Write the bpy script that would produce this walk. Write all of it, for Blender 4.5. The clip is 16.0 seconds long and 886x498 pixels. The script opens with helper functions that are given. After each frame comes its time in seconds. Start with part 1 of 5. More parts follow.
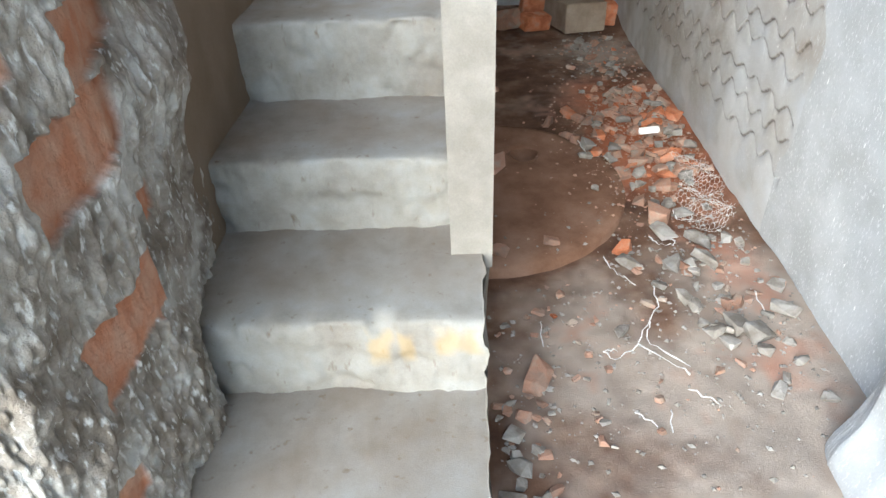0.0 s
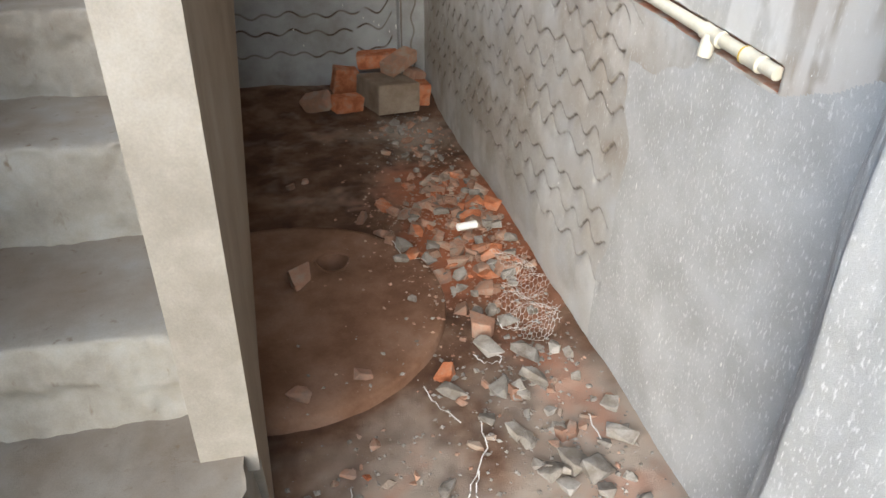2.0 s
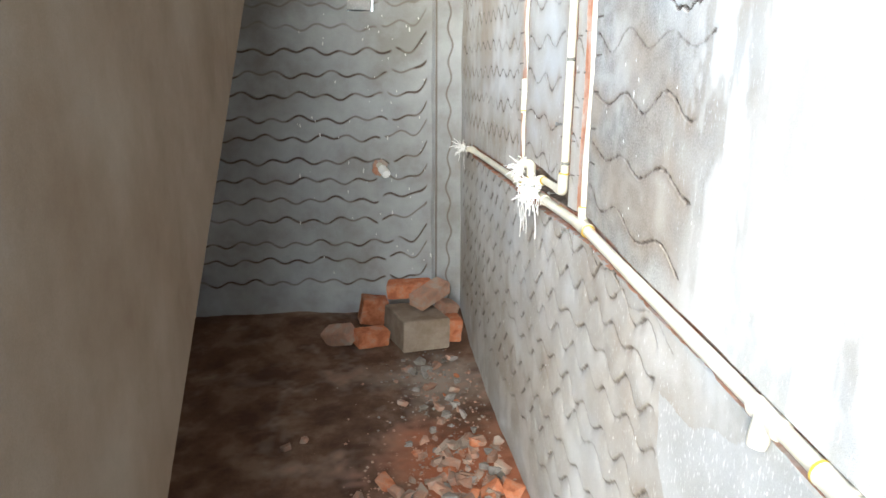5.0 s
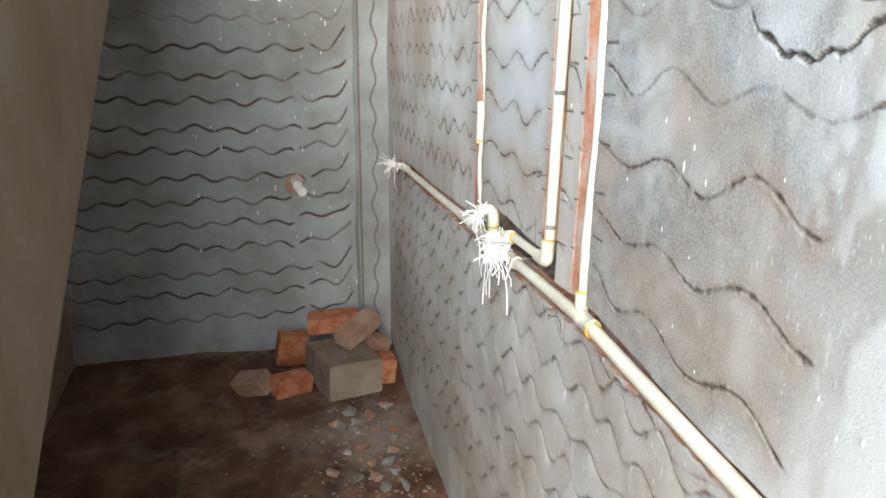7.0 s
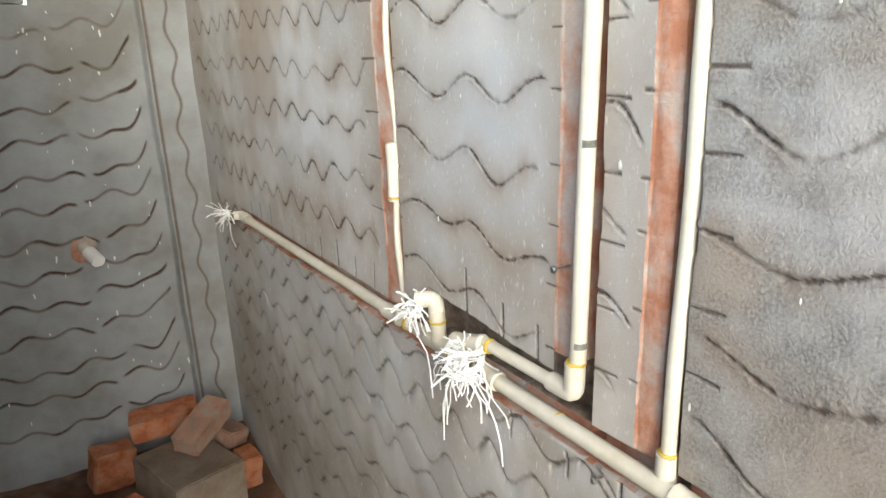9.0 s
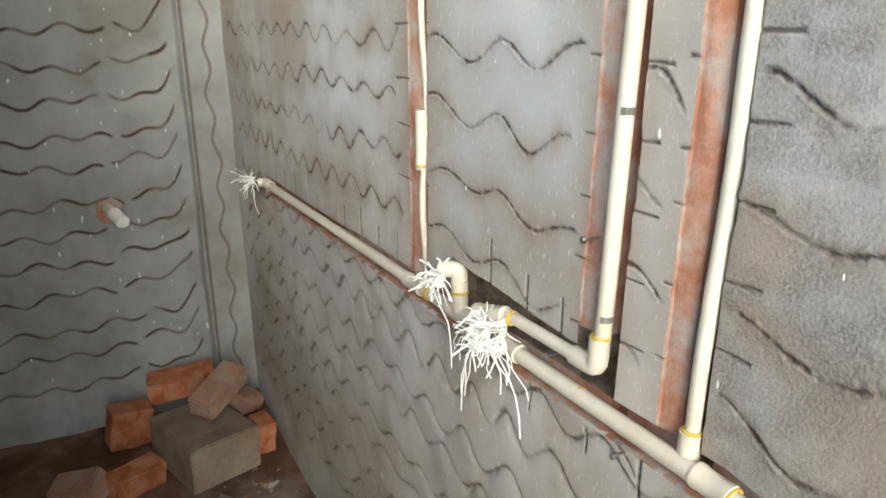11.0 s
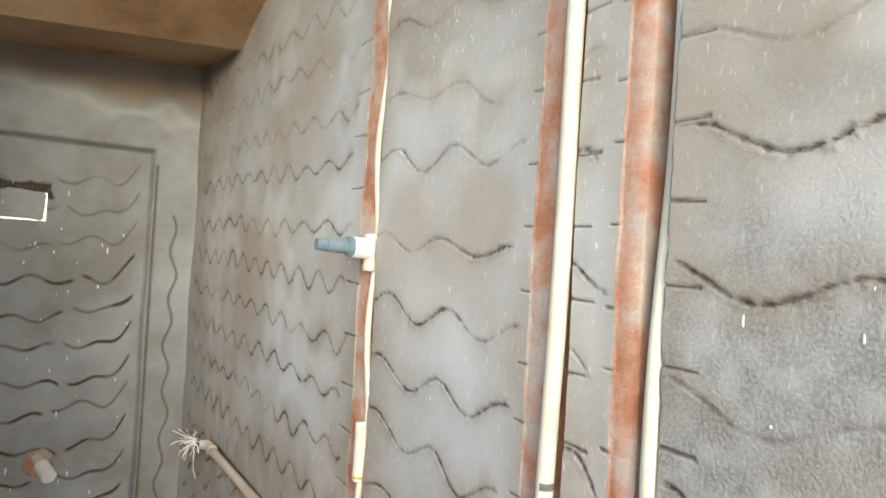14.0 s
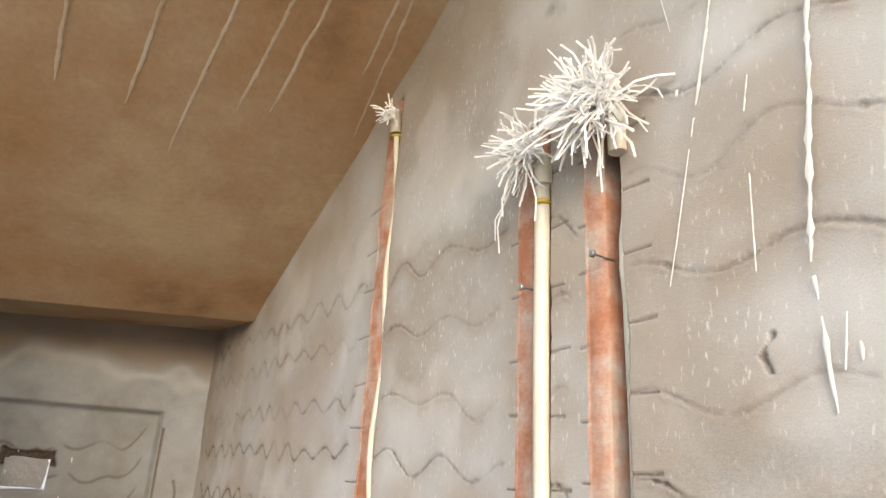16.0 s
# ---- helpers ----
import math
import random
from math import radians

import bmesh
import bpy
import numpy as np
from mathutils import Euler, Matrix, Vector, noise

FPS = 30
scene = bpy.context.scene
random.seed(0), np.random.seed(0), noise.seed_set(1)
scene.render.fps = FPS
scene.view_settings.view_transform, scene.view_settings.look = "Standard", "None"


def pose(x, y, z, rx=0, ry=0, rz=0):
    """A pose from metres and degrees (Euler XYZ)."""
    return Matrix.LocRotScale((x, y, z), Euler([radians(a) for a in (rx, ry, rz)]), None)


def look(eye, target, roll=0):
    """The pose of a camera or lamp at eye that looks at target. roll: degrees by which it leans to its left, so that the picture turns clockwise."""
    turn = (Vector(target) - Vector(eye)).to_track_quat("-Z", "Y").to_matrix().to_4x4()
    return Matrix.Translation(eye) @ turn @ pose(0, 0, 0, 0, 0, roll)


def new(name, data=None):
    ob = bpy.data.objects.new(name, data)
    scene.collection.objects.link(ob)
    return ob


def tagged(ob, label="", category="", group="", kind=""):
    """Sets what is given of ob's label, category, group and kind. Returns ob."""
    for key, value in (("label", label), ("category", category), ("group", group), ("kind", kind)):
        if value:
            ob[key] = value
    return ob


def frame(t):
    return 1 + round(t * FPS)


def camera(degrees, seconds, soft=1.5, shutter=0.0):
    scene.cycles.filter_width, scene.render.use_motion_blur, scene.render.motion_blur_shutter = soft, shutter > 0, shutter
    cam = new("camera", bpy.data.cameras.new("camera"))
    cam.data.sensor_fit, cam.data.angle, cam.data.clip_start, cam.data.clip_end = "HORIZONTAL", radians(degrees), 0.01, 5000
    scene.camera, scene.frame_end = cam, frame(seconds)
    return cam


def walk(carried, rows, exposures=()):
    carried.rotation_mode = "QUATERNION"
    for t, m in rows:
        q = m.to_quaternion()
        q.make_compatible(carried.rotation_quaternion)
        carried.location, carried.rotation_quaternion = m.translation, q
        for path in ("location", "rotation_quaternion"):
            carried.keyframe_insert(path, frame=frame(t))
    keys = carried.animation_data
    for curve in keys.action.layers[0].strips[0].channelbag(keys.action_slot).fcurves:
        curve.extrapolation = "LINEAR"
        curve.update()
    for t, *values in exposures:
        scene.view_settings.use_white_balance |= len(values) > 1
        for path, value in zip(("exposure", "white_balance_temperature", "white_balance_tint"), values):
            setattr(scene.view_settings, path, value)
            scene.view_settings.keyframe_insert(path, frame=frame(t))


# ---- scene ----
cam = camera(67.7, 16.0)
PATH = [
    (0, (-0.061, 0.1, 1.41), (-0.135, 1.737, 0.263), -2.9),
    (0.5, (-0.015, 0.094, 1.402), (0.037, 1.734, 0.258), -1.7),
    (1, (0.055, 0.196, 1.397), (0.412, 1.871, 0.364), 1.0),
    (1.5, (0.091, 0.364, 1.404), (0.475, 2.064, 0.422), 1.1),
    (2, (0.134, 0.497, 1.409), (0.514, 2.182, 0.402), 0.6),
    (2.5, (0.257, 0.711, 1.418), (0.484, 2.435, 0.431), 0.3),
    (3, (0.364, 0.834, 1.457), (0.432, 2.643, 0.607), -1.3),
    (3.5, (0.421, 0.939, 1.501), (0.546, 2.819, 0.83), -2.1),
    (4, (0.427, 0.956, 1.565), (0.582, 2.876, 1.028), -1.0),
    (4.2, (0.419, 0.949, 1.59), (0.591, 2.877, 1.087), -1.1),
    (6.3, (0.471, 1.32, 1.553), (0.755, 3.21, 0.961), 2.4),
    (6.5, (0.46, 1.421, 1.595), (0.774, 3.279, 0.925), 0.7),
    (7, (0.423, 1.515, 1.696), (0.896, 3.375, 1.134), 0.8),
    (7.5, (0.447, 1.697, 1.708), (0.966, 3.555, 1.18), 0.5),
    (8, (0.449, 1.911, 1.694), (1.019, 3.718, 1.053), -0.0),
    (8.5, (0.416, 2.096, 1.719), (1.242, 3.791, 1.053), -0.3),
    (9, (0.382, 2.197, 1.751), (1.394, 3.821, 1.167), -2.0),
    (9.2, (0.385, 2.211, 1.742), (1.425, 3.821, 1.17), -1.8),
    (11.3, (0.372, 2.207, 1.722), (1.32, 3.849, 1.089), 0.4),
    (11.5, (0.375, 2.202, 1.73), (1.331, 3.853, 1.129), 0.4),
    (12, (0.394, 2.214, 1.776), (1.388, 3.865, 1.244), -0.5),
    (12.5, (0.407, 2.213, 1.806), (1.41, 3.889, 1.379), 0.4),
    (13, (0.412, 2.207, 1.855), (1.452, 3.896, 1.599), 1.6),
    (13.5, (0.404, 2.193, 1.89), (1.454, 3.893, 1.804), 2.6),
    (14, (0.404, 2.177, 1.923), (1.483, 3.861, 1.932), 3.6),
    (14.5, (0.402, 2.158, 1.964), (1.457, 3.851, 2.104), 3.7),
    (15, (0.39, 2.124, 2.013), (1.39, 3.817, 2.379), 3.6),
    (15.5, (0.386, 2.096, 2.044), (1.371, 3.758, 2.561), 3.1),
    (16, (0.391, 2.074, 2.068), (1.344, 3.707, 2.72), 3.1),
]
EXPOSURES = [(0.0, 2.4, 6000, 3), (0.5, 2.5, 6000, 3), (1.0, 2.35, 6200, 3), (1.5, 2.05, 6500, 6), (2.0, 2.0, 6600, 7), (2.5, 2.05, 6300, 5), (3.0, 2.7, 6250, 6), (4.0, 2.8, 6200, 4), (7.0, 2.35, 6250, 3), (8.5, 2.25, 6300, 2), (9.0, 2.15, 6700, 5), (12.5, 2.02, 6750, 4), (14.5, 2.02, 7000, 5), (16.0, 2.02, 7500, 13)]
walk(cam, [(t, look(eye, target, roll)) for t, eye, target, roll in PATH], EXPOSURES)

# ---- world, sun and exposure ----
world = bpy.data.worlds.new("sky")
scene.world = world
world.use_nodes = True
wn = world.node_tree.nodes
sky = wn.new("ShaderNodeTexSky")
sky.sky_type, sky.sun_disc = "NISHITA", False
sky.sun_elevation, sky.sun_rotation = radians(28), radians(203.5)
world.node_tree.links.new(sky.outputs[0], wn["Background"].inputs[0])
wn["Background"].inputs[1].default_value = 0.14

sun_data = bpy.data.lights.new("sun", "SUN")
sun_data.energy, sun_data.angle, sun_data.color = 1.1, radians(56), (1.0, 0.99, 0.97)
sun = new("sun", sun_data)
sun.matrix_world = look((-4.05, -9.31, 5.40), (0, 0, 0))


# ---- materials ----
def material(name, colours, rough=0.9, scale=6.0, fine=90.0, bump=0.3, metal=0.0, spots=None, vary=0.0, spread=0.12, spec=0.3, streak=1.0):
    """A mottled surface: broad stains mixed between the colours, fine grain, relief; spots = (colour, scale, share)."""
    m = bpy.data.materials.new(name)
    m.use_nodes = True
    t = m.node_tree
    n, l = t.nodes, t.links
    p = n["Principled BSDF"]
    p.inputs["Roughness"].default_value, p.inputs["Metallic"].default_value = rough, metal
    p.inputs["Specular IOR Level"].default_value = spec
    co = n.new("ShaderNodeTexCoord")
    geo = n.new("ShaderNodeNewGeometry")
    broad = n.new("ShaderNodeTexNoise")
    broad.inputs["Scale"].default_value, broad.inputs["Detail"].default_value, broad.inputs["Roughness"].default_value = scale, 7, 0.62
    grain = n.new("ShaderNodeTexNoise")
    grain.inputs["Scale"].default_value, grain.inputs["Detail"].default_value, grain.inputs["Roughness"].default_value = fine, 5, 0.68
    draw = n.new("ShaderNodeMapping")
    draw.inputs["Scale"].default_value = (1, 1, streak)
    l.new(geo.outputs["Position"], draw.inputs["Vector"])
    l.new(draw.outputs[0], broad.inputs["Vector"])
    l.new(geo.outputs["Position"], grain.inputs["Vector"])
    ramp = n.new("ShaderNodeValToRGB")
    ramp.color_ramp.elements[0].position, ramp.color_ramp.elements[1].position = 0.5 - spread, 0.5 + spread
    ramp.color_ramp.elements[0].color, ramp.color_ramp.elements[1].color = (*colours[0], 1), (*colours[-1], 1)
    for i, c in enumerate(colours[1:-1]):
        e = ramp.color_ramp.elements.new(0.5 - spread + 2 * spread * (i + 1) / (len(colours) - 1))
        e.color = (*c, 1)
    l.new(broad.outputs[0], ramp.inputs[0])
    mix = n.new("ShaderNodeMix")
    mix.data_type, mix.blend_type = "RGBA", "OVERLAY"
    mix.inputs[0].default_value = 0.2
    l.new(ramp.outputs[0], mix.inputs[6])
    l.new(grain.outputs[0], mix.inputs[7])
    last = mix.outputs[2]
    if spots:
        s = n.new("ShaderNodeTexNoise")
        s.inputs["Scale"].default_value, s.inputs["Detail"].default_value = spots[1], 3
        stretch = n.new("ShaderNodeMapping")
        stretch.inputs["Scale"].default_value = (1, 1, 0.35)
        l.new(geo.outputs["Position"], stretch.inputs["Vector"])
        l.new(stretch.outputs[0], s.inputs["Vector"])
        r = n.new("ShaderNodeMapRange")
        r.inputs[1].default_value, r.inputs[2].default_value = 1 - spots[2] - 0.06, 1 - spots[2] + 0.06
        l.new(s.outputs[0], r.inputs[0])
        k = n.new("ShaderNodeMix")
        k.data_type = "RGBA"
        l.new(r.outputs[0], k.inputs[0])
        l.new(last, k.inputs[6])
        k.inputs[7].default_value = (*spots[0], 1)
        last = k.outputs[2]
    if vary:
        info = n.new("ShaderNodeObjectInfo")
        add = n.new("ShaderNodeMath")
        add.operation = "ADD"
        l.new(info.outputs["Random"], add.inputs[0])
        l.new(geo.outputs["Random Per Island"], add.inputs[1])
        v = n.new("ShaderNodeMapRange")
        v.inputs[1].default_value, v.inputs[2].default_value = 0, 2
        v.inputs[3].default_value, v.inputs[4].default_value = 1 - vary, 1 + vary
        l.new(add.outputs[0], v.inputs[0])
        h = n.new("ShaderNodeHueSaturation")
        l.new(v.outputs[0], h.inputs["Value"])
        l.new(last, h.inputs["Color"])
        last = h.outputs[0]
    l.new(last, p.inputs["Base Color"])
    if bump:
        hsum = n.new("ShaderNodeMath")
        hsum.operation = "ADD"
        l.new(broad.outputs[0], hsum.inputs[0])
        l.new(grain.outputs[0], hsum.inputs[1])
        b = n.new("ShaderNodeBump")
        b.inputs["Strength"].default_value, b.inputs["Distance"].default_value = bump, 0.012
        l.new(hsum.outputs[0], b.inputs["Height"])
        l.new(b.outputs[0], p.inputs["Normal"])
    return m


PLASTER = material("grey_plaster", [(0.365, 0.332, 0.296), (0.435, 0.425, 0.408), (0.475, 0.485, 0.495)], 0.9, 2.4, 400, 0.3, spots=((0.62, 0.62, 0.62), 170, 0.32))
# wall brown darkened for shade and bounce; its end gets a paler, lit copy
PLASTER_SHADED = material("shaded_smooth_plaster", [(0.165, 0.118, 0.080), (0.205, 0.158, 0.115), (0.24, 0.198, 0.155)], 0.85, 3.6, 260, 0.15, spread=0.2, streak=0.8)
LIT_END = material("lit_plaster_end", [(0.20, 0.182, 0.158), (0.25, 0.23, 0.205), (0.29, 0.272, 0.25)], 0.9, 4, 260, 0.2)
SOFFIT = material("stained_soffit", [(0.24, 0.14, 0.075), (0.43, 0.27, 0.15), (0.47, 0.34, 0.22), (0.56, 0.45, 0.295)], 0.9, 1.3, 60, 0.2, spread=0.16)
STEP = material("cement_step", [(0.205, 0.185, 0.16), (0.26, 0.247, 0.225), (0.30, 0.298, 0.285)], 0.92, 6, 300, 0.2, spread=0.16, spots=((0.17, 0.135, 0.105), 45, 0.295))
sn, sl = STEP.node_tree.nodes, STEP.node_tree.links
stain = sn.new("ShaderNodeAttribute")
stain.attribute_name = "ochre"
part_stain = sn.new("ShaderNodeMath")
part_stain.operation, part_stain.inputs[1].default_value = "MULTIPLY", 0.5
mx = sn.new("ShaderNodeMix")
mx.data_type = "RGBA"
mx.inputs[7].default_value = (0.40, 0.28, 0.125, 1)
sl.new(stain.outputs["Fac"], part_stain.inputs[0])
sl.new(part_stain.outputs[0], mx.inputs[0])
sl.new(sn["Principled BSDF"].inputs["Base Color"].links[0].from_socket, mx.inputs[6])
sl.new(mx.outputs[2], sn["Principled BSDF"].inputs["Base Color"])
soil = sn.new("ShaderNodeAttribute")
soil.attribute_name = "dirt"
part_soil = sn.new("ShaderNodeMath")
part_soil.operation, part_soil.inputs[1].default_value = "MULTIPLY", 0.6
mx = sn.new("ShaderNodeMix")
mx.data_type = "RGBA"
mx.inputs[7].default_value = (0.20, 0.152, 0.108, 1)
sl.new(soil.outputs["Fac"], part_soil.inputs[0])
sl.new(part_soil.outputs[0], mx.inputs[0])
sl.new(sn["Principled BSDF"].inputs["Base Color"].links[0].from_socket, mx.inputs[6])
sl.new(mx.outputs[2], sn["Principled BSDF"].inputs["Base Color"])
BRICK = material("red_brick", [(0.32, 0.105, 0.05), (0.45, 0.165, 0.08), (0.42, 0.22, 0.145)], 0.95, 14, 140, 0.4, vary=0.25)
CUT_BRICK = material("cut_brick_in_chase", [(0.40, 0.175, 0.105), (0.46, 0.27, 0.20), (0.46, 0.375, 0.325)], 0.95, 12, 140, 0.35, spread=0.1)
BRICK_DUSTY = material("dusty_brick", [(0.26, 0.18, 0.14), (0.35, 0.195, 0.135), (0.33, 0.262, 0.212)], 0.95, 9, 140, 0.4, vary=0.25)
DIRT = material("dirt_floor", [(0.08, 0.041, 0.026), (0.13, 0.071, 0.045), (0.20, 0.125, 0.085)], 0.97, 4.5, 200, 0.35)
dn, dl = DIRT.node_tree.nodes, DIRT.node_tree.links
base = dn["Principled BSDF"].inputs["Base Color"].links[0].from_socket
for attr, colour in (("grey_dust", (0.38, 0.32, 0.27)), ("red_dust", (0.38, 0.125, 0.058))):
    at = dn.new("ShaderNodeAttribute")
    at.attribute_name = attr
    half = dn.new("ShaderNodeMath")
    half.operation, half.inputs[1].default_value = "MULTIPLY", 0.85
    mx = dn.new("ShaderNodeMix")
    mx.data_type = "RGBA"
    mx.inputs[7].default_value = (*colour, 1)
    dl.new(at.outputs["Fac"], half.inputs[0])
    dl.new(half.outputs[0], mx.inputs[0])
    dl.new(base, mx.inputs[6])
    base = mx.outputs[2]
dl.new(base, dn["Principled BSDF"].inputs["Base Color"])
ROUGH = material("broken_mortar", [(0.18, 0.15, 0.12), (0.30, 0.268, 0.232), (0.45, 0.43, 0.395)], 0.95, 9, 80, 0.6, spots=((0.56, 0.55, 0.525), 90, 0.37))
rn, rl = ROUGH.node_tree.nodes, ROUGH.node_tree.links
bare = rn.new("ShaderNodeAttribute")
bare.attribute_name = "bare_brick"
mx = rn.new("ShaderNodeMix")
mx.data_type = "RGBA"
tone = rn.new("ShaderNodeTexNoise")
tone.inputs["Scale"].default_value, tone.inputs["Detail"].default_value = 18, 6
rl.new(rn.new("ShaderNodeNewGeometry").outputs["Position"], tone.inputs["Vector"])
band = rn.new("ShaderNodeValToRGB")
band.color_ramp.elements[0].position, band.color_ramp.elements[1].position = 0.38, 0.66
band.color_ramp.elements[0].color, band.color_ramp.elements[1].color = (0.40, 0.17, 0.095, 1), (0.45, 0.28, 0.20, 1)
rl.new(tone.outputs[0], band.inputs[0])
rl.new(bare.outputs["Fac"], mx.inputs[0])
rl.new(rn["Principled BSDF"].inputs["Base Color"].links[0].from_socket, mx.inputs[6])
rl.new(band.outputs[0], mx.inputs[7])
rl.new(mx.outputs[2], rn["Principled BSDF"].inputs["Base Color"])
PIPE = material("cream_plastic_pipe", [(0.58, 0.54, 0.44), (0.66, 0.63, 0.54)], 0.35, 5, 60, 0.03, spec=0.5)
CEMENT_Y = material("yellow_solvent_cement", [(0.52, 0.34, 0.04), (0.6, 0.43, 0.09)], 0.4, 20, 90, 0.05)
PATCH = material("cement_patch", [(0.385, 0.385, 0.38), (0.43, 0.433, 0.435), (0.47, 0.476, 0.482)], 0.85, 5, 320, 0.22, spots=((0.62, 0.62, 0.62), 175, 0.365))
# brown darkened to stand in for the shade inside holes
HOLE_SHADE = material("hole_shade_brown", [(0.12, 0.09, 0.07), (0.20, 0.155, 0.125), (0.28, 0.235, 0.195)], 0.95, 22, 160, 0.5)
PLASTER_BACK = material("back_plaster", [(0.255, 0.25, 0.24), (0.325, 0.333, 0.34), (0.385, 0.40, 0.412)], 0.9, 2.2, 300, 0.15)


def scored(m):
    """Brown smudges along the scored lines; mortar residue and painted groove shade inside them, from the mesh's
    attributes.
    """
    n, l = m.node_tree.nodes, m.node_tree.links
    p = n["Principled BSDF"]
    colour = p.inputs["Base Color"].links[0].from_socket
    tex = n.new("ShaderNodeTexNoise")
    tex.inputs["Scale"].default_value, tex.inputs["Detail"].default_value = 150, 3
    l.new(n.new("ShaderNodeNewGeometry").outputs["Position"], tex.inputs["Vector"])
    crumbs = n.new("ShaderNodeMapRange")
    crumbs.inputs[1].default_value, crumbs.inputs[2].default_value = 0.36, 0.56
    crumbs.inputs[3].default_value, crumbs.inputs[4].default_value = 0.72, 1.0
    l.new(tex.outputs[0], crumbs.inputs[0])
    # score: near-black brown stands in for the depth shade of shallow grooves
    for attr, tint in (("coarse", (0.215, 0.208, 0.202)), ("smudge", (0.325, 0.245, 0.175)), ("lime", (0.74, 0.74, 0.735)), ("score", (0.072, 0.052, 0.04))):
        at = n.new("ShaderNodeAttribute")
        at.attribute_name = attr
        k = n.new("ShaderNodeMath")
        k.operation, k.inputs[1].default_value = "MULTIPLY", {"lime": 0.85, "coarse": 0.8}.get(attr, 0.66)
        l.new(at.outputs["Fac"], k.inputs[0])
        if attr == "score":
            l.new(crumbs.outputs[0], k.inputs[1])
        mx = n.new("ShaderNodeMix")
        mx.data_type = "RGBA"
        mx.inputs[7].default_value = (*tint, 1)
        if attr == "coarse":
            sand = n.new("ShaderNodeTexNoise")
            sand.inputs["Scale"].default_value, sand.inputs["Detail"].default_value = 240, 3
            l.new(n.new("ShaderNodeNewGeometry").outputs["Position"], sand.inputs["Vector"])
            grains = n.new("ShaderNodeValToRGB")
            grains.color_ramp.elements[0].position, grains.color_ramp.elements[1].position = 0.36, 0.68
            grains.color_ramp.elements[0].color, grains.color_ramp.elements[1].color = (*[c * 0.66 for c in tint], 1), (*[c * 1.5 for c in tint], 1)
            l.new(sand.outputs[0], grains.inputs[0])
            l.new(grains.outputs[0], mx.inputs[7])
            rise = n.new("ShaderNodeMath")
            rise.operation = "MULTIPLY"
            l.new(sand.outputs[0], rise.inputs[0])
            l.new(at.outputs["Fac"], rise.inputs[1])
            gritty = n.new("ShaderNodeBump")
            gritty.inputs["Strength"].default_value, gritty.inputs["Distance"].default_value = 0.3, 0.006
            l.new(rise.outputs[0], gritty.inputs["Height"])
            l.new(p.inputs["Normal"].links[0].from_socket, gritty.inputs["Normal"])
            l.new(gritty.outputs[0], p.inputs["Normal"])
        l.new(k.outputs[0], mx.inputs[0])
        l.new(colour, mx.inputs[6])
        colour = mx.outputs[2]
    l.new(colour, p.inputs["Base Color"])


def give(ob, **fields):
    """Float values on the points of a sheet."""
    for key, field in fields.items():
        ob.data.attributes.new(key, "FLOAT", "POINT").data.foreach_set("value", np.clip(field, 0, 1).ravel().astype(np.float32))


scored(PLASTER)
scored(PLASTER_BACK)
GROUND = material("sunlit_ground", [(0.40, 0.37, 0.32), (0.5, 0.47, 0.42)], 0.95, 1.5, 40, 0.4)


def mesh_object(name, verts, faces, mats, parent=None, smooth=False, index=None):
    me = bpy.data.meshes.new(name)
    me.from_pydata(verts, [], faces)
    for m in mats:
        me.materials.append(m)
    if index is not None:
        me.polygons.foreach_set("material_index", index)
    if smooth:
        me.polygons.foreach_set("use_smooth", np.ones(len(me.polygons), dtype=bool))
    me.update()
    ob = new(name, me)
    if parent:
        ob.parent = parent
    return ob


def part(name, bm, mat, parent=None, label="", smooth=False):
    """Links a bmesh as one mesh object."""
    me = bpy.data.meshes.new(name)
    for f in bm.faces:
        f.smooth = smooth
    bm.to_mesh(me)
    bm.free()
    me.materials.append(mat)
    ob = new(name, me)
    if parent:
        ob.parent = parent
    if label:
        ob["label"] = label
    return ob


def box_bm(x0, x1, y0, y1, z0, z1, bevel=0.004, rough=0.0, cuts=0):
    bm = bmesh.new()
    bmesh.ops.create_cube(bm, size=1)
    for v in bm.verts:
        v.co = Vector((x0 + (v.co.x + 0.5) * (x1 - x0), y0 + (v.co.y + 0.5) * (y1 - y0), z0 + (v.co.z + 0.5) * (z1 - z0)))
    if bevel:
        bmesh.ops.bevel(bm, geom=bm.edges[:], offset=bevel, segments=2, affect="EDGES")
    if cuts:
        bmesh.ops.subdivide_edges(bm, edges=bm.edges[:], cuts=cuts, use_grid_fill=True)
    if rough:
        for v in bm.verts:
            v.co += noise.noise_vector(v.co * 9) * rough + noise.noise_vector(v.co * 31) * rough * 0.4
    return bm


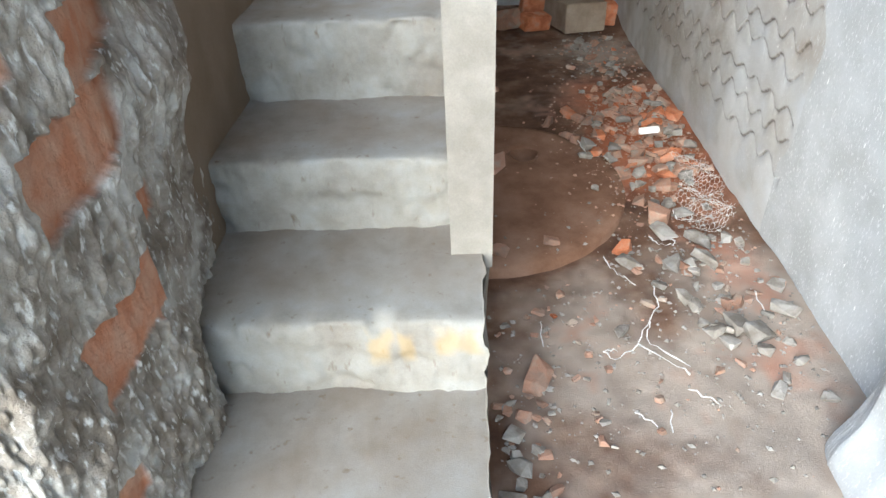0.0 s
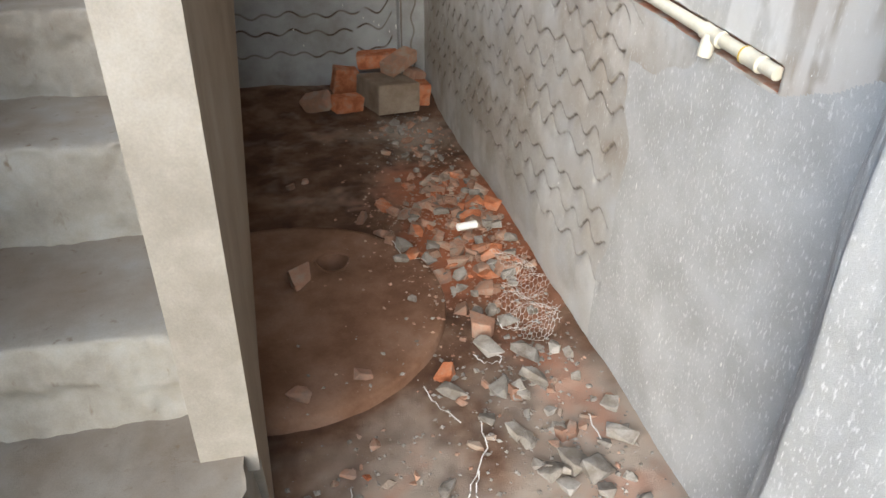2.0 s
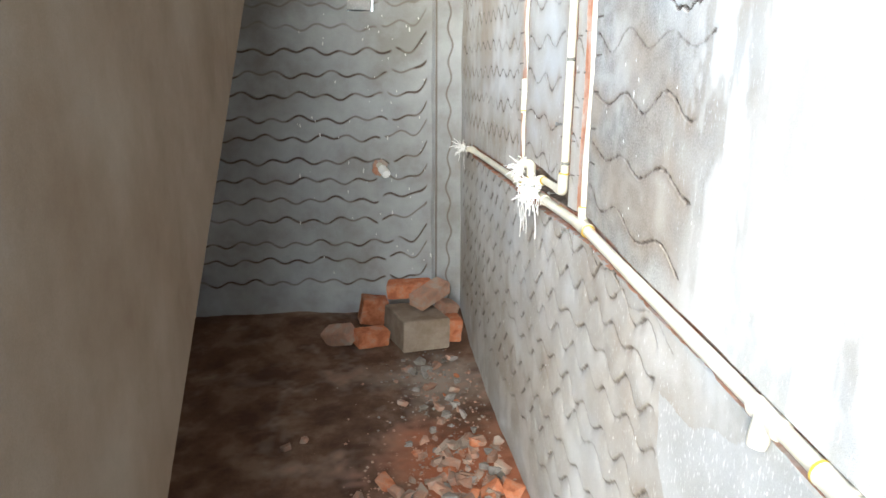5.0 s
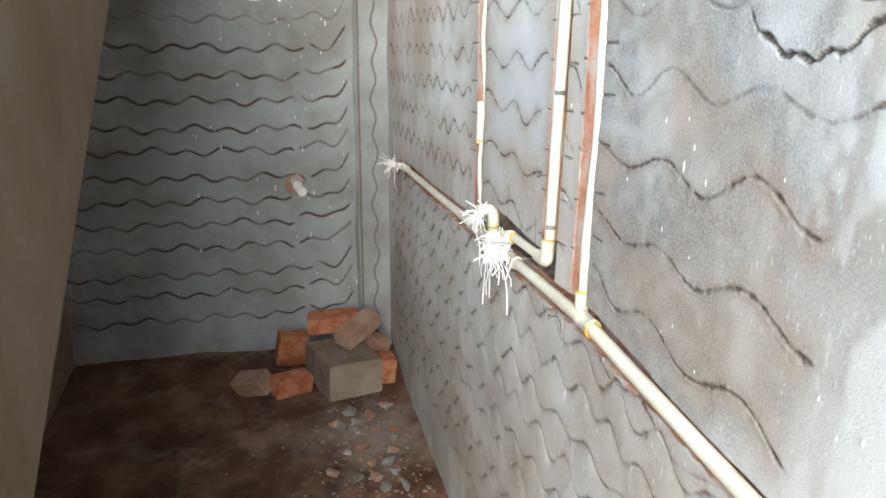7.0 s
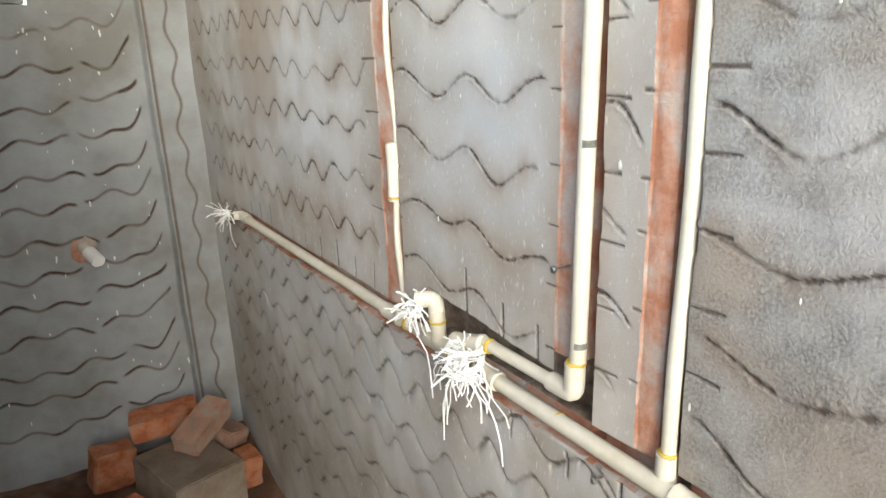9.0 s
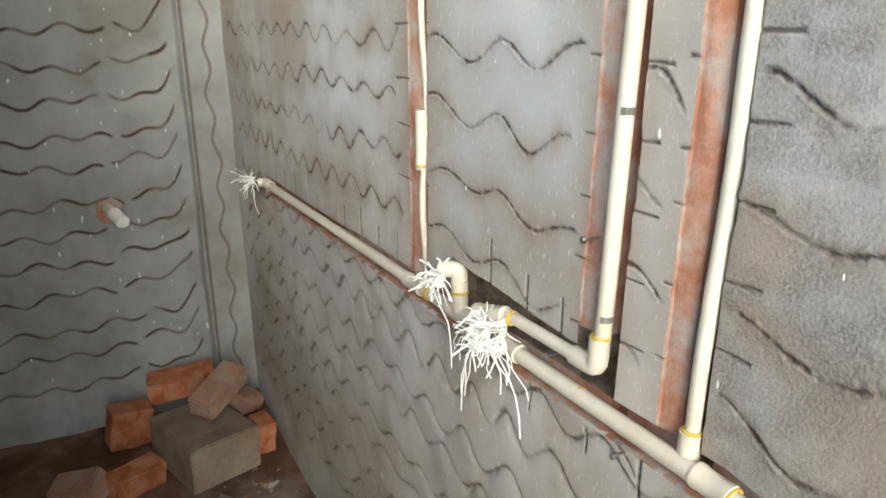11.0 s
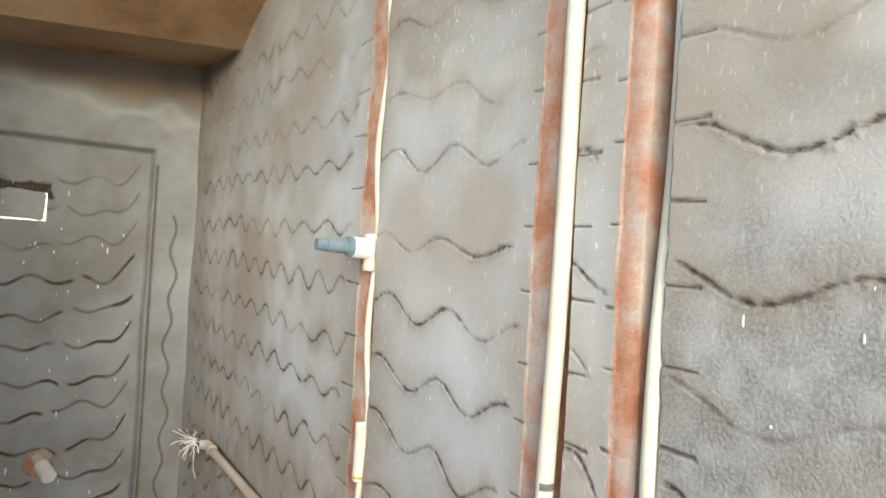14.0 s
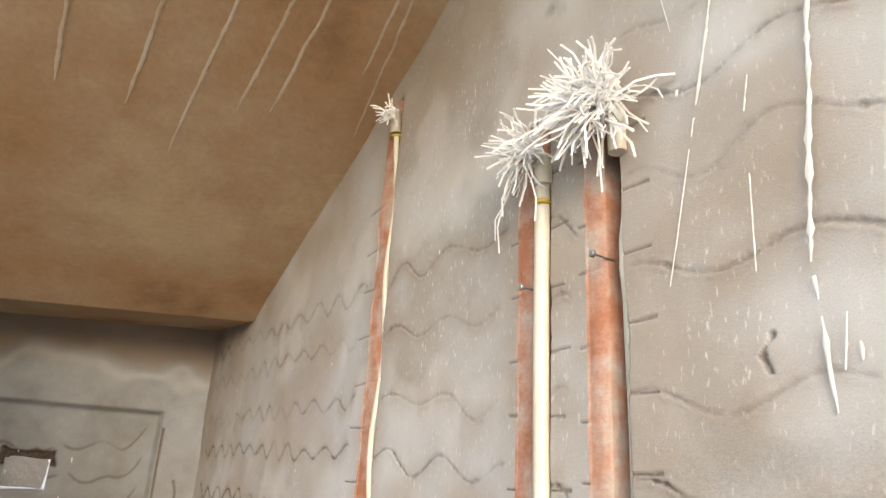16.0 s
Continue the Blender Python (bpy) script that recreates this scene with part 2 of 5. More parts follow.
def sheet(name, us, vs, place, mats, index=None, label="", category="", kind="structure"):
    """A grid of points place(U, V) -> X, Y, Z arrays; index(Uc, Vc) picks the material of each face."""
    U, V = np.meshgrid(us, vs, indexing="ij")
    X, Y, Z = place(U, V)
    co = np.stack([X, Y, Z], -1).reshape(-1, 3).astype(np.float32)
    nu, nv = len(us), len(vs)
    i = np.arange(nu * nv).reshape(nu, nv)
    quads = np.stack([i[:-1, :-1], i[1:, :-1], i[1:, 1:], i[:-1, 1:]], -1).reshape(-1, 4)
    me = bpy.data.meshes.new(name)
    me.vertices.add(len(co))
    me.vertices.foreach_set("co", co.ravel())
    me.loops.add(quads.size)
    me.loops.foreach_set("vertex_index", quads.ravel().astype(np.int32))
    me.polygons.add(len(quads))
    me.polygons.foreach_set("loop_start", np.arange(0, quads.size, 4, dtype=np.int32))
    for m in mats:
        me.materials.append(m)
    if index is not None:
        uc, vc = (U[:-1, :-1] + U[1:, 1:]) / 2, (V[:-1, :-1] + V[1:, 1:]) / 2
        me.polygons.foreach_set("material_index", index(uc, vc).ravel().astype(np.int32))
    me.polygons.foreach_set("use_smooth", np.ones(len(quads), dtype=bool))
    me.update(calc_edges=True)
    me.validate()
    return tagged(new(name, me), label, category, kind=kind)


def value_noise(u, v, scale, seed):
    """Smooth lattice noise in -1..1 on arrays."""
    rng = np.random.RandomState(seed)
    table = rng.rand(128, 128) * 2 - 1
    a, b = u * scale, v * scale
    i, j = np.floor(a).astype(int), np.floor(b).astype(int)
    f, g = a - i, b - j
    f, g = f * f * (3 - 2 * f), g * g * (3 - 2 * g)
    i0, i1, j0, j1 = i % 128, (i + 1) % 128, j % 128, (j + 1) % 128
    return (table[i0, j0] * (1 - f) + table[i1, j0] * f) * (1 - g) + (table[i0, j1] * (1 - f) + table[i1, j1] * f) * g


def steps(*stretches):
    """Grid lines: (from, to, spacing) stretches joined."""
    out = []
    for a, b, d in stretches:
        out += list(np.arange(a, b - d * 0.3, d))
    return np.array(out + [stretches[-1][1]])


# ---- the plan, in metres ----
WALL_X = 1.01          # face of the tiled-to-be wall
BACK_Y = 5.045          # face of the back wall's frame
MID_X0, MID_X1 = -0.09, 0.012   # wall between the stair and the passage
LEFT_X = -0.68
SOFFIT_Y, SOFFIT_Z, SOFFIT_SLOPE = 4.48, 2.575, 0.41
# ---- large structure ----
def smooth(a, b, x):
    t = np.clip((x - a) / (b - a), 0, 1)
    return t * t * (3 - 2 * t)


def main_pipe_z(y):
    """Height of the horizontal pipe's axis along the wall."""
    return 1.19 - 0.105 * np.clip(2.62 - y, 0, 2)


CHASES = ((3.370, 3.443, 1.17, 2.95, 0.050, 0.25), (2.810, 2.890, 1.17, 2.635, 0.055, 0.34), (2.662, 2.731, 1.15, 2.63, 0.115, 0.44))
NICKS = ([(2.765 + 0.012 * (k % 2), 2.912, 1.308 + 0.094 * k) for k in range(14)] + [(2.612, 2.665, 1.36 + 0.0905 * k) for k in range(14)] + [(2.700, 2.748, 1.315 + 0.092 * k + 0.01 * (k % 3)) for k in range(14)]
         + [(3.36, 3.505, 1.42 + 0.105 * k) for k in range(14)])
UPRIGHTS = [(4.46 - 0.105 * k, 1.16 - 0.02 * (k % 3), 1.26 + 0.03 * ((k * 7) % 5) / 4) for k in range(10)] + [(3.13, 1.25, 1.37), (3.02, 1.25, 1.34), (2.93, 1.25, 1.33), (3.0, 1.09, 1.15), (2.86, 1.09, 1.14), (2.75, 1.08, 1.15)]


GOUGE = ((2.468, 2.222), (2.482, 2.200), (2.474, 2.183))


def chase_mask(y, z):
    """1 inside the cut chases, with slightly ragged edges; and their depth."""
    ragged = value_noise(y, z, 60, 3) * 0.0008 + value_noise(y, z, 9, 4) * 0.0012
    inside = np.zeros_like(y)
    deep = np.zeros_like(y)
    for y0, y1, z0, z1, d, lip in CHASES:
        k = smooth(-0.0022, 0.0022, np.minimum(np.minimum(y - y0, y1 - y), np.minimum(z - z0, z1 - z)) + ragged)
        u = (y - y0) / (y1 - y0)
        swell = np.clip((u - lip) / (1 - lip), 0, 1)
        face = 0.002 + 0.010 * (1 - swell) ** 3
        deep = np.maximum(deep, k * (d + (face - d) * smooth(lip, lip + 0.05, u)))
        inside = np.maximum(inside, k)
    wide = np.where(y < 2.4, 0.024, 0.031)
    k = smooth(-0.0025, 0.0025, np.minimum(wide - np.abs(z - 1.180), np.minimum(y - 1.55, 4.60 - y)) + ragged)
    hole = np.minimum(np.minimum(y - 2.83, 3.27 - y), np.minimum(z - 1.19, 1.258 + 0.07 * (y - 2.81) - z)) + ragged * 1.3
    k2 = smooth(-0.003, 0.004, hole)
    deep = np.maximum(deep, np.maximum(k * 0.034, k2 * 0.06))
    return np.maximum(inside, np.maximum(k, k2)), deep


def groove(d, half, depth):
    return depth * np.clip(1 - (d / half) ** 2, 0, 1) ** 0.6


def right_depth(y, z):
    """y, z: a grid of points. The scored lines are worked out band by band."""
    inside, deep = chase_mask(y, z)
    waves = np.zeros_like(y)
    smudge = np.zeros_like(y)
    crumbs = np.zeros_like(y)
    groove_dark = np.zeros_like(y)
    ledge = np.zeros_like(y)
    ya1, za1 = y[:, 0], z[0, :]
    crumb = value_noise(y, z, 120, 21) * 0.0024
    jit = np.random.RandomState(5)
    for k in [*range(-9, 10), -10, -11, -12, -13]:
        z0 = (1.683 + 0.1285 * k if k > -5 else 1.095 - 0.105 * (-5 - k)) + jit.uniform(-0.012, 0.012)
        p = jit.uniform(0, 6.28, 4)
        for (ya, yb, lam, amp, tilt) in ((3.485, 4.95, 0.135, 0.019, 0.01), (2.91, 3.375, 0.195, 0.018, 0.06), (2.742, 2.82, 0.15, 0.02, 0.2), (2.02, 2.65, 0.225, 0.018, 0.02)):
            if (z0 > 2.55 and ya > 2.9) or (z0 < 1.12 and ya < 3.4):
                continue
            if z0 < 1.12:
                ya, lam, amp = 2.08, 0.15, 0.021
            q = p[0]
            shift = 0.045
            if ya < 3.4 and z0 > 1.12:
                wobble = 0.35 * math.sin(p[1] * 3)
                crest, shift = (3.31, {-1: 0.03, -2: 0.022, -3: 0.022}.get(k, 0.022)) if ya > 2.9 else (2.655, -0.02)
                q = 1.571 - 6.283 * crest / lam + wobble
            else:
                lam *= 1 + 0.10 * math.sin(q * 3)
            start = ya + jit.uniform(0, 0.03) + (0.08 * abs(math.sin(p[2] * 5)) if ya < 2.2 else 0)
            i0, i1 = np.searchsorted(ya1, start - 0.02), np.searchsorted(ya1, yb + 0.02)
            j0, j1 = np.searchsorted(za1, z0 - 0.12), np.searchsorted(za1, z0 + 0.12)
            if i1 <= i0 or j1 <= j0:
                continue
            t = ya1[i0:i1]
            c = t * 0 + k
            wob = t + 0.02 * value_noise(t, c * 2.1, 5, 19)
            zc = z0 + shift + tilt * (t - yb) + amp * np.sin(6.283 * wob / lam + q) * (1 + 0.4 * value_noise(t, c, 4, 8)) + 0.012 * value_noise(t, c * 3.3, 5, 9)
            slope = np.gradient(zc, t)
            fade = smooth(-0.01, 0.01, np.minimum(t - start, yb - t)) * ((0.5 + 0.5 * smooth(-0.6, 0.0, value_noise(t, c * 1.7, 5, 12))) if z0 > 1.12 else 1.0) * (0.55 + 0.45 * smooth(-0.4, 0.1, value_noise(t, c * 2.3, 34, 13)))
            d = np.abs(za1[None, j0:j1] - zc[:, None]) / np.sqrt(1 + slope ** 2)[:, None] + crumb[i0:i1, j0:j1]
            half, cut = (0.0032, 0.0026 if z0 < 2.1 else 0.0018) if z0 > 1.12 else (0.0056, 0.0026)
            if ya > 3.4 and z0 > 1.12:
                half = 0.0046
            waves[i0:i1, j0:j1] = np.maximum(waves[i0:i1, j0:j1], cut * np.clip((1 - d / half) * 1.5, 0, 1) * fade[:, None])
            if z0 < 1.12:
                under = zc[:, None] - za1[None, j0:j1]
                ledge[i0:i1, j0:j1] = np.maximum(ledge[i0:i1, j0:j1], 0.0062 * smooth(-0.008, 0.009, under) * np.exp(-np.clip(under, 0, 1) / 0.022) * fade[:, None])
            if z0 > 1.12:
                beads = np.exp(-((d - 0.0065) / 0.0028) ** 2) * np.clip(value_noise(y[i0:i1, j0:j1], z[i0:i1, j0:j1], 170, 23) + 0.1, 0, 1) * fade[:, None]
                crumbs[i0:i1, j0:j1] = np.maximum(crumbs[i0:i1, j0:j1], 0.0018 * beads * (0.4 + 0.6 * smooth(3.5, 3.3, t))[:, None])
            groove_dark[i0:i1, j0:j1] = np.maximum(groove_dark[i0:i1, j0:j1], 0.45 * np.exp(-(d / 0.010) ** 2) * fade[:, None] * (0.55 + 0.45 * value_noise(y[i0:i1, j0:j1], z[i0:i1, j0:j1], 90, 24)))
            smudge[i0:i1, j0:j1] = np.maximum(smudge[i0:i1, j0:j1], np.exp(-(d / 0.033) ** 2) * (0.5 + 0.5 * value_noise(t, c * 1.3, 6, 14))[:, None] * fade[:, None])
    for yc, zc, wide, deep_u in ((2.17, 1.70, 0.10, 0.045),):
        u = (y - yc) / wide
        curve = zc + deep_u * (np.clip(np.abs(u), 0, 1.3) ** 2.2) + 0.004 * np.sin(y * 130)
        d = np.abs(z - curve) / np.sqrt(1 + (deep_u / wide * 2.2 * np.clip(np.abs(u), 0, 1.3) ** 1.2) ** 2) + crumb
        waves = np.maximum(waves, 0.006 * np.clip((1 - d / 0.0040) * 1.5, 0, 1) * smooth(1.15, 0.9, np.abs(u)))
    for (y0, z0), (y1, z1) in (GOUGE[:2], GOUGE[1:]):
        k = np.clip(((y - y0) * (y1 - y0) + (z - z0) * (z1 - z0)) / ((y1 - y0) ** 2 + (z1 - z0) ** 2), 0, 1)
        waves = np.maximum(waves, groove(np.hypot(y - y0 - k * (y1 - y0), z - z0 - k * (z1 - z0)) + crumb, 0.0032, 0.003))
    for ya, yb, zc in NICKS:
        waves = np.maximum(waves, groove(np.abs(z - zc - 0.05 * (ya - y) * math.sin(zc * 40)), 0.0021, 0.0028) * (y > ya) * (y < yb))
    for yc, za, zb in UPRIGHTS:
        waves = np.maximum(waves, groove(np.abs(y - yc), 0.0026, 0.0035) * (z > za) * (z < zb))
    skin = value_noise(y, z, 3, 1) * 0.005 + value_noise(y, z, 11, 2) * 0.002 + value_noise(y, z, 60, 6) * 0.0003
    brick = value_noise(y, z, 50, 7) * 0.001
    return skin + ledge * (1 - inside) - crumbs * (1 - inside) + waves * (1 - inside * 0.7) + deep + brick * inside, np.maximum(waves / 0.0024, groove_dark) * (1 - inside), smudge


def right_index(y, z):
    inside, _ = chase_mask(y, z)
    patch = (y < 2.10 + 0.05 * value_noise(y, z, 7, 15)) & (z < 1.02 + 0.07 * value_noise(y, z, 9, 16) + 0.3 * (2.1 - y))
    # 3: mortar in the pipe hole, its shade painted in
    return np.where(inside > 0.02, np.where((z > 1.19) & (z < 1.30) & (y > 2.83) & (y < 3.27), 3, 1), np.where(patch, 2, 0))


ys = steps((1.25, 2.06, 0.008), (2.06, 3.5, 0.0027), (3.5, 5.12, 0.0036))
ys = np.unique(np.concatenate([ys] + [[c[0] - 0.002, c[0] + 0.002, c[1] - 0.002, c[1] + 0.002] for c in CHASES]))
zs = steps((-0.05, 0.1, 0.009), (0.1, 1.1, 0.0046), (1.1, 2.7, 0.0027), (2.7, 3.95, 0.02))
GY, GZ = np.meshgrid(ys, zs, indexing="ij")
DEPTH, SCORE, SMUDGE = right_depth(GY, GZ)
right = sheet("wall_right", ys, zs, lambda y, z: (WALL_X + DEPTH, y, z + (main_pipe_z(y) - 1.19) * np.exp(-((z - 1.19) / 0.25) ** 2)), [PLASTER, CUT_BRICK, PATCH, HOLE_SHADE],
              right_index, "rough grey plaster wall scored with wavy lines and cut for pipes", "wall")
STEEP = np.max([DEPTH[:-1, :-1], DEPTH[1:, :-1], DEPTH[:-1, 1:], DEPTH[1:, 1:]], 0) - np.min([DEPTH[:-1, :-1], DEPTH[1:, :-1], DEPTH[:-1, 1:], DEPTH[1:, 1:]], 0)
right.data.polygons.foreach_set("use_smooth", (STEEP < 0.007).ravel())
LIME = smooth(2.28, 1.95, GY) * smooth(1.0, 1.25, GZ) * smooth(-0.35, 0.35, value_noise(GY, GZ * 0.16, 42, 70) + 0.8 * value_noise(GY, GZ * 0.4, 9, 71) + 0.4 * value_noise(GY, GZ * 0.5, 90, 73)) * 0.6
LIME = np.maximum(LIME, 0.35 * smooth(0.1, 0.6, value_noise(GY, GZ, 6, 72)) * smooth(2.66, 2.5, GY) * smooth(1.0, 1.3, GZ))
# browner along the soffit's slope, fading over about 0.3 m
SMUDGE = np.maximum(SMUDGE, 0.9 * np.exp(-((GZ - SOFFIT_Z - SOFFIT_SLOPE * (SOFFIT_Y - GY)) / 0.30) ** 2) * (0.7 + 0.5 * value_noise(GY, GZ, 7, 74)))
for c in CHASES:
    SMUDGE = np.maximum(SMUDGE, 0.8 * np.exp(-(np.maximum(np.maximum(c[0] - GY, GY - c[1]), 0) / 0.045) ** 2) * (GZ > c[2]) * (GZ < c[3]) * (0.65 + 0.5 * value_noise(GY, GZ, 6, 76)))
SMUDGE = np.maximum(SMUDGE, 0.75 * smooth(0.0, 0.7, value_noise(GY, GZ, 2.6, 77) + 0.5 * value_noise(GY, GZ, 8, 78)))
LIME = np.maximum(LIME, 0.30 * smooth(0.0, 0.55, value_noise(GY, GZ, 5, 79) + 0.45 * value_noise(GY, GZ, 15, 80)) * (1 - 0.8 * np.clip(SMUDGE, 0, 1)))
SMUDGE = SMUDGE * (1 - 0.65 * smooth(1.16, 1.10, GZ))
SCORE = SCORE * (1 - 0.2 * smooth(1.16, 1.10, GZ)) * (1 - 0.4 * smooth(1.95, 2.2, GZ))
COARSE = (GY < 2.664) * smooth(1.15, 1.19, GZ) * smooth(2.22, 1.78, GZ + 0.12 * value_noise(GY, GZ, 4, 81)) * smooth(1.95, 2.25, GY + 0.1 * value_noise(GY, GZ, 5, 82)) * (0.8 + 0.35 * value_noise(GY, GZ, 45, 83))
SMUDGE = np.maximum(SMUDGE, 0.6 * (GY < 2.664) * smooth(1.19, 1.3, GZ) * smooth(-0.1, 0.5, value_noise(GY, GZ, 4.5, 84)))
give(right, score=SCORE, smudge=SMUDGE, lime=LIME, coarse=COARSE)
tagged(part("wall_right_core", box_bm(WALL_X + 0.13, WALL_X + 0.33, 1.2, 5.4, -0.05, 4.4, 0), BRICK), "brick core of the plastered side wall", "wall", kind="structure")


def back_depth(x, z):
    """Set-back of the panel and its scored lines behind the frame."""
    panel = smooth(0, 0.012, np.minimum(0.845 + 0.006 * value_noise(x, z, 4, 30) - x, 2.262 - z))
    d = 0.055 * panel
    jit = np.random.RandomState(11)
    lines = np.zeros_like(x)
    for k in range(15):
        z0 = 0.30 + 0.1285 * k + jit.uniform(-0.012, 0.012)
        q = jit.uniform(0, 6.28)
        cut = 0.55 + jit.uniform(-0.06, 0.06)
        hook = 0.085 * np.clip((x - 0.70) / 0.10, 0, 1) ** 2
        zc = z0 + 0.014 * np.sin(6.283 * x / 0.165 + q) + 0.010 * np.sin(6.283 * x / 0.41 + q * 2) + hook + 0.02 * (x > cut)
        d2 = np.abs(z - zc) / np.sqrt(1 + (0.5 * np.cos(6.283 * x / 0.165 + q)) ** 2 + (12 * np.clip(x - 0.70, 0, 0.1)) ** 2)
        fade = smooth(-0.006, 0.006, 0.80 - x) * smooth(0.006, 0.03, np.abs(x - cut)) * (0.35 if z0 > 1.75 else 1)
        lines = np.maximum(lines, groove(d2, 0.0066, 0.010) * fade * (0.45 + 0.55 * smooth(-0.5, 0.1, value_noise(x, z, 13, 34))))
    xc = 0.935 + 0.012 * np.sin(6.283 * z / 0.19) + 0.006 * np.sin(6.283 * z / 0.53)
    lines = np.maximum(lines, groove(np.abs(x - xc), 0.006, 0.005) * (z < 2.0))
    lines = np.maximum(lines, groove(np.abs(x - 0.855), 0.006, 0.006) * (z < 2.2))
    broken = smooth(-0.008, 0.008, np.minimum(np.minimum(x - 0.325, 0.492 - x), np.minimum(z - 2.04, 2.085 - z)) + 0.014 * value_noise(x, z, 28, 35))
    lines = np.maximum(lines, 0.016 * broken)
    hole = smooth(-0.006, 0.006, 0.05 - np.hypot(x - 0.51, (z - 1.025)) + 0.01 * value_noise(x, z, 40, 33))
    return d + lines + hole * 0.02 + value_noise(x, z, 4, 31) * 0.004 + value_noise(x, z, 30, 32) * 0.0015, hole, lines


VENT = (0.335, 0.485, 1.945, 2.055)
xs = steps((-0.70, 0.0, 0.012), (0.0, 1.03, 0.004))
xs = np.sort(np.append(xs[(np.abs(xs - VENT[0]) > 0.003) & (np.abs(xs - VENT[1]) > 0.003)], VENT[:2]))
zb = steps((-0.05, 2.2, 0.0042), (2.2, 2.7, 0.0065))
zb = np.sort(np.append(zb[(np.abs(zb - VENT[2]) > 0.003) & (np.abs(zb - VENT[3]) > 0.003)], VENT[2:]))
back = sheet("wall_back", xs, zb, lambda x, z: (x, BACK_Y + back_depth(x, z)[0], z), [PLASTER_BACK, CUT_BRICK],
             lambda x, z: back_depth(x, z)[1] > 0.5, "grey plaster end wall scored with wavy lines, with a small vent hole", "wall")
BX, BZ = np.meshgrid(xs, zb, indexing="ij")
LINES = back_depth(BX, BZ)[2]
# score paints groove shade on the end wall as well
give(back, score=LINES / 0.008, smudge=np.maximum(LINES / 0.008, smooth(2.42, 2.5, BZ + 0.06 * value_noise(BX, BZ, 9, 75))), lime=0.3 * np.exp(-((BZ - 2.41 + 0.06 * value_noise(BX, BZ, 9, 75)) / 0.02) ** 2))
bm = bmesh.new()
bm.from_mesh(back.data)
bmesh.ops.delete(bm, geom=[f for f in bm.faces if VENT[0] < f.calc_center_median().x < VENT[1] and VENT[2] < f.calc_center_median().z < VENT[3]], context="FACES")
bm.to_mesh(back.data)
bm.free()
for name, b in (("wall_back_left", (-0.70, VENT[0] - 0.004, 5.11, 5.30, -0.05, 4.4)), ("wall_back_right", (VENT[1] + 0.004, 1.35, 5.11, 5.30, -0.05, 4.4)),
                ("wall_back_low", (VENT[0] - 0.004, VENT[1] + 0.004, 5.11, 5.30, -0.05, VENT[2] - 0.003)), ("wall_back_high", (VENT[0] - 0.004, VENT[1] + 0.004, 5.11, 5.30, VENT[3] + 0.003, 4.4))):
    tagged(part(name, box_bm(b[0], b[1], 5.125, *b[3:], 0), PLASTER_BACK), "grey masonry behind the plaster of the end wall", "wall", kind="structure")


def droop(x):
    """The soffit hangs lower towards the stair side."""
    return 0.07 * (min(x, 1.01) - 1.01)


def prism(name, outline, x0, x1, mat, cuts=0, rough=0.0, bevel=0.0):
    """An outline in y, z pushed from x0 to x1."""
    bm = bmesh.new()
    a = [bm.verts.new((x0, y, z)) for y, z in outline]
    f = bm.faces.new(a)
    ret = bmesh.ops.extrude_face_region(bm, geom=[f])
    for v in ret["geom"]:
        if isinstance(v, bmesh.types.BMVert):
            v.co.x = x1
    bmesh.ops.recalc_face_normals(bm, faces=bm.faces)
    if bevel:
        bmesh.ops.bevel(bm, geom=bm.edges[:], offset=bevel, segments=2, affect="EDGES")
    if cuts:
        bmesh.ops.triangulate(bm, faces=bm.faces[:])
        for _ in range(cuts):
            long = [e for e in bm.edges if e.calc_length() > 0.05]
            if long:
                bmesh.ops.subdivide_edges(bm, edges=long, cuts=1)
                bmesh.ops.triangulate(bm, faces=bm.faces[:])
    if rough:
        for v in bm.verts:
            v.co += noise.noise_vector(v.co * 7) * rough + noise.noise_vector(v.co * 24) * rough * 0.5
    return part(name, bm, mat)


# wall between stair and passage: bottom edge follows the flight's slope
EDGE_Y, EDGE_Z, EDGE_SLOPE = 3.10, 1.257, 0.82


def edge_z(y):
    return EDGE_Z + EDGE_SLOPE * (y - EDGE_Y)


middle = prism("wall_middle", [(1.382, 0.455), (1.382, 1.72), (1.9, 1.77), (2.5, 1.84), (3.0, 1.86), (3.3, 1.98), (3.6, 2.2), (4.3, 2.6), (4.3, edge_z(4.3)), (1.9, edge_z(1.9)), (1.62, 0.03), (1.60, 0.0), (1.56, 0.0), (1.48, 0.30), (1.42, 0.455)], MID_X0 - 0.01, MID_X1, PLASTER_SHADED)
bm = bmesh.new()
bm.from_mesh(middle.data)
for v in bm.verts:
    if v.co.x > 0:
        v.co.x = 0.0 + 0.012 * (v.co.z - 0.65) * max(0, 1 - (v.co.y - 1.382) / 0.55) - 0.040 * min(1, (v.co.y - 1.382) / 0.55)
bmesh.ops.triangulate(bm, faces=[f for f in bm.faces if len(f.verts) > 4])
bm.to_mesh(middle.data)
bm.free()
# the end face takes the lit copy of this wall's plaster
middle.data.materials.append(LIT_END)
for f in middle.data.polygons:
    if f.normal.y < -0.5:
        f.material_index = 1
tagged(middle, "smooth beige plastered wall between the stair and the passage, shaded side painted brown", "wall", kind="structure")

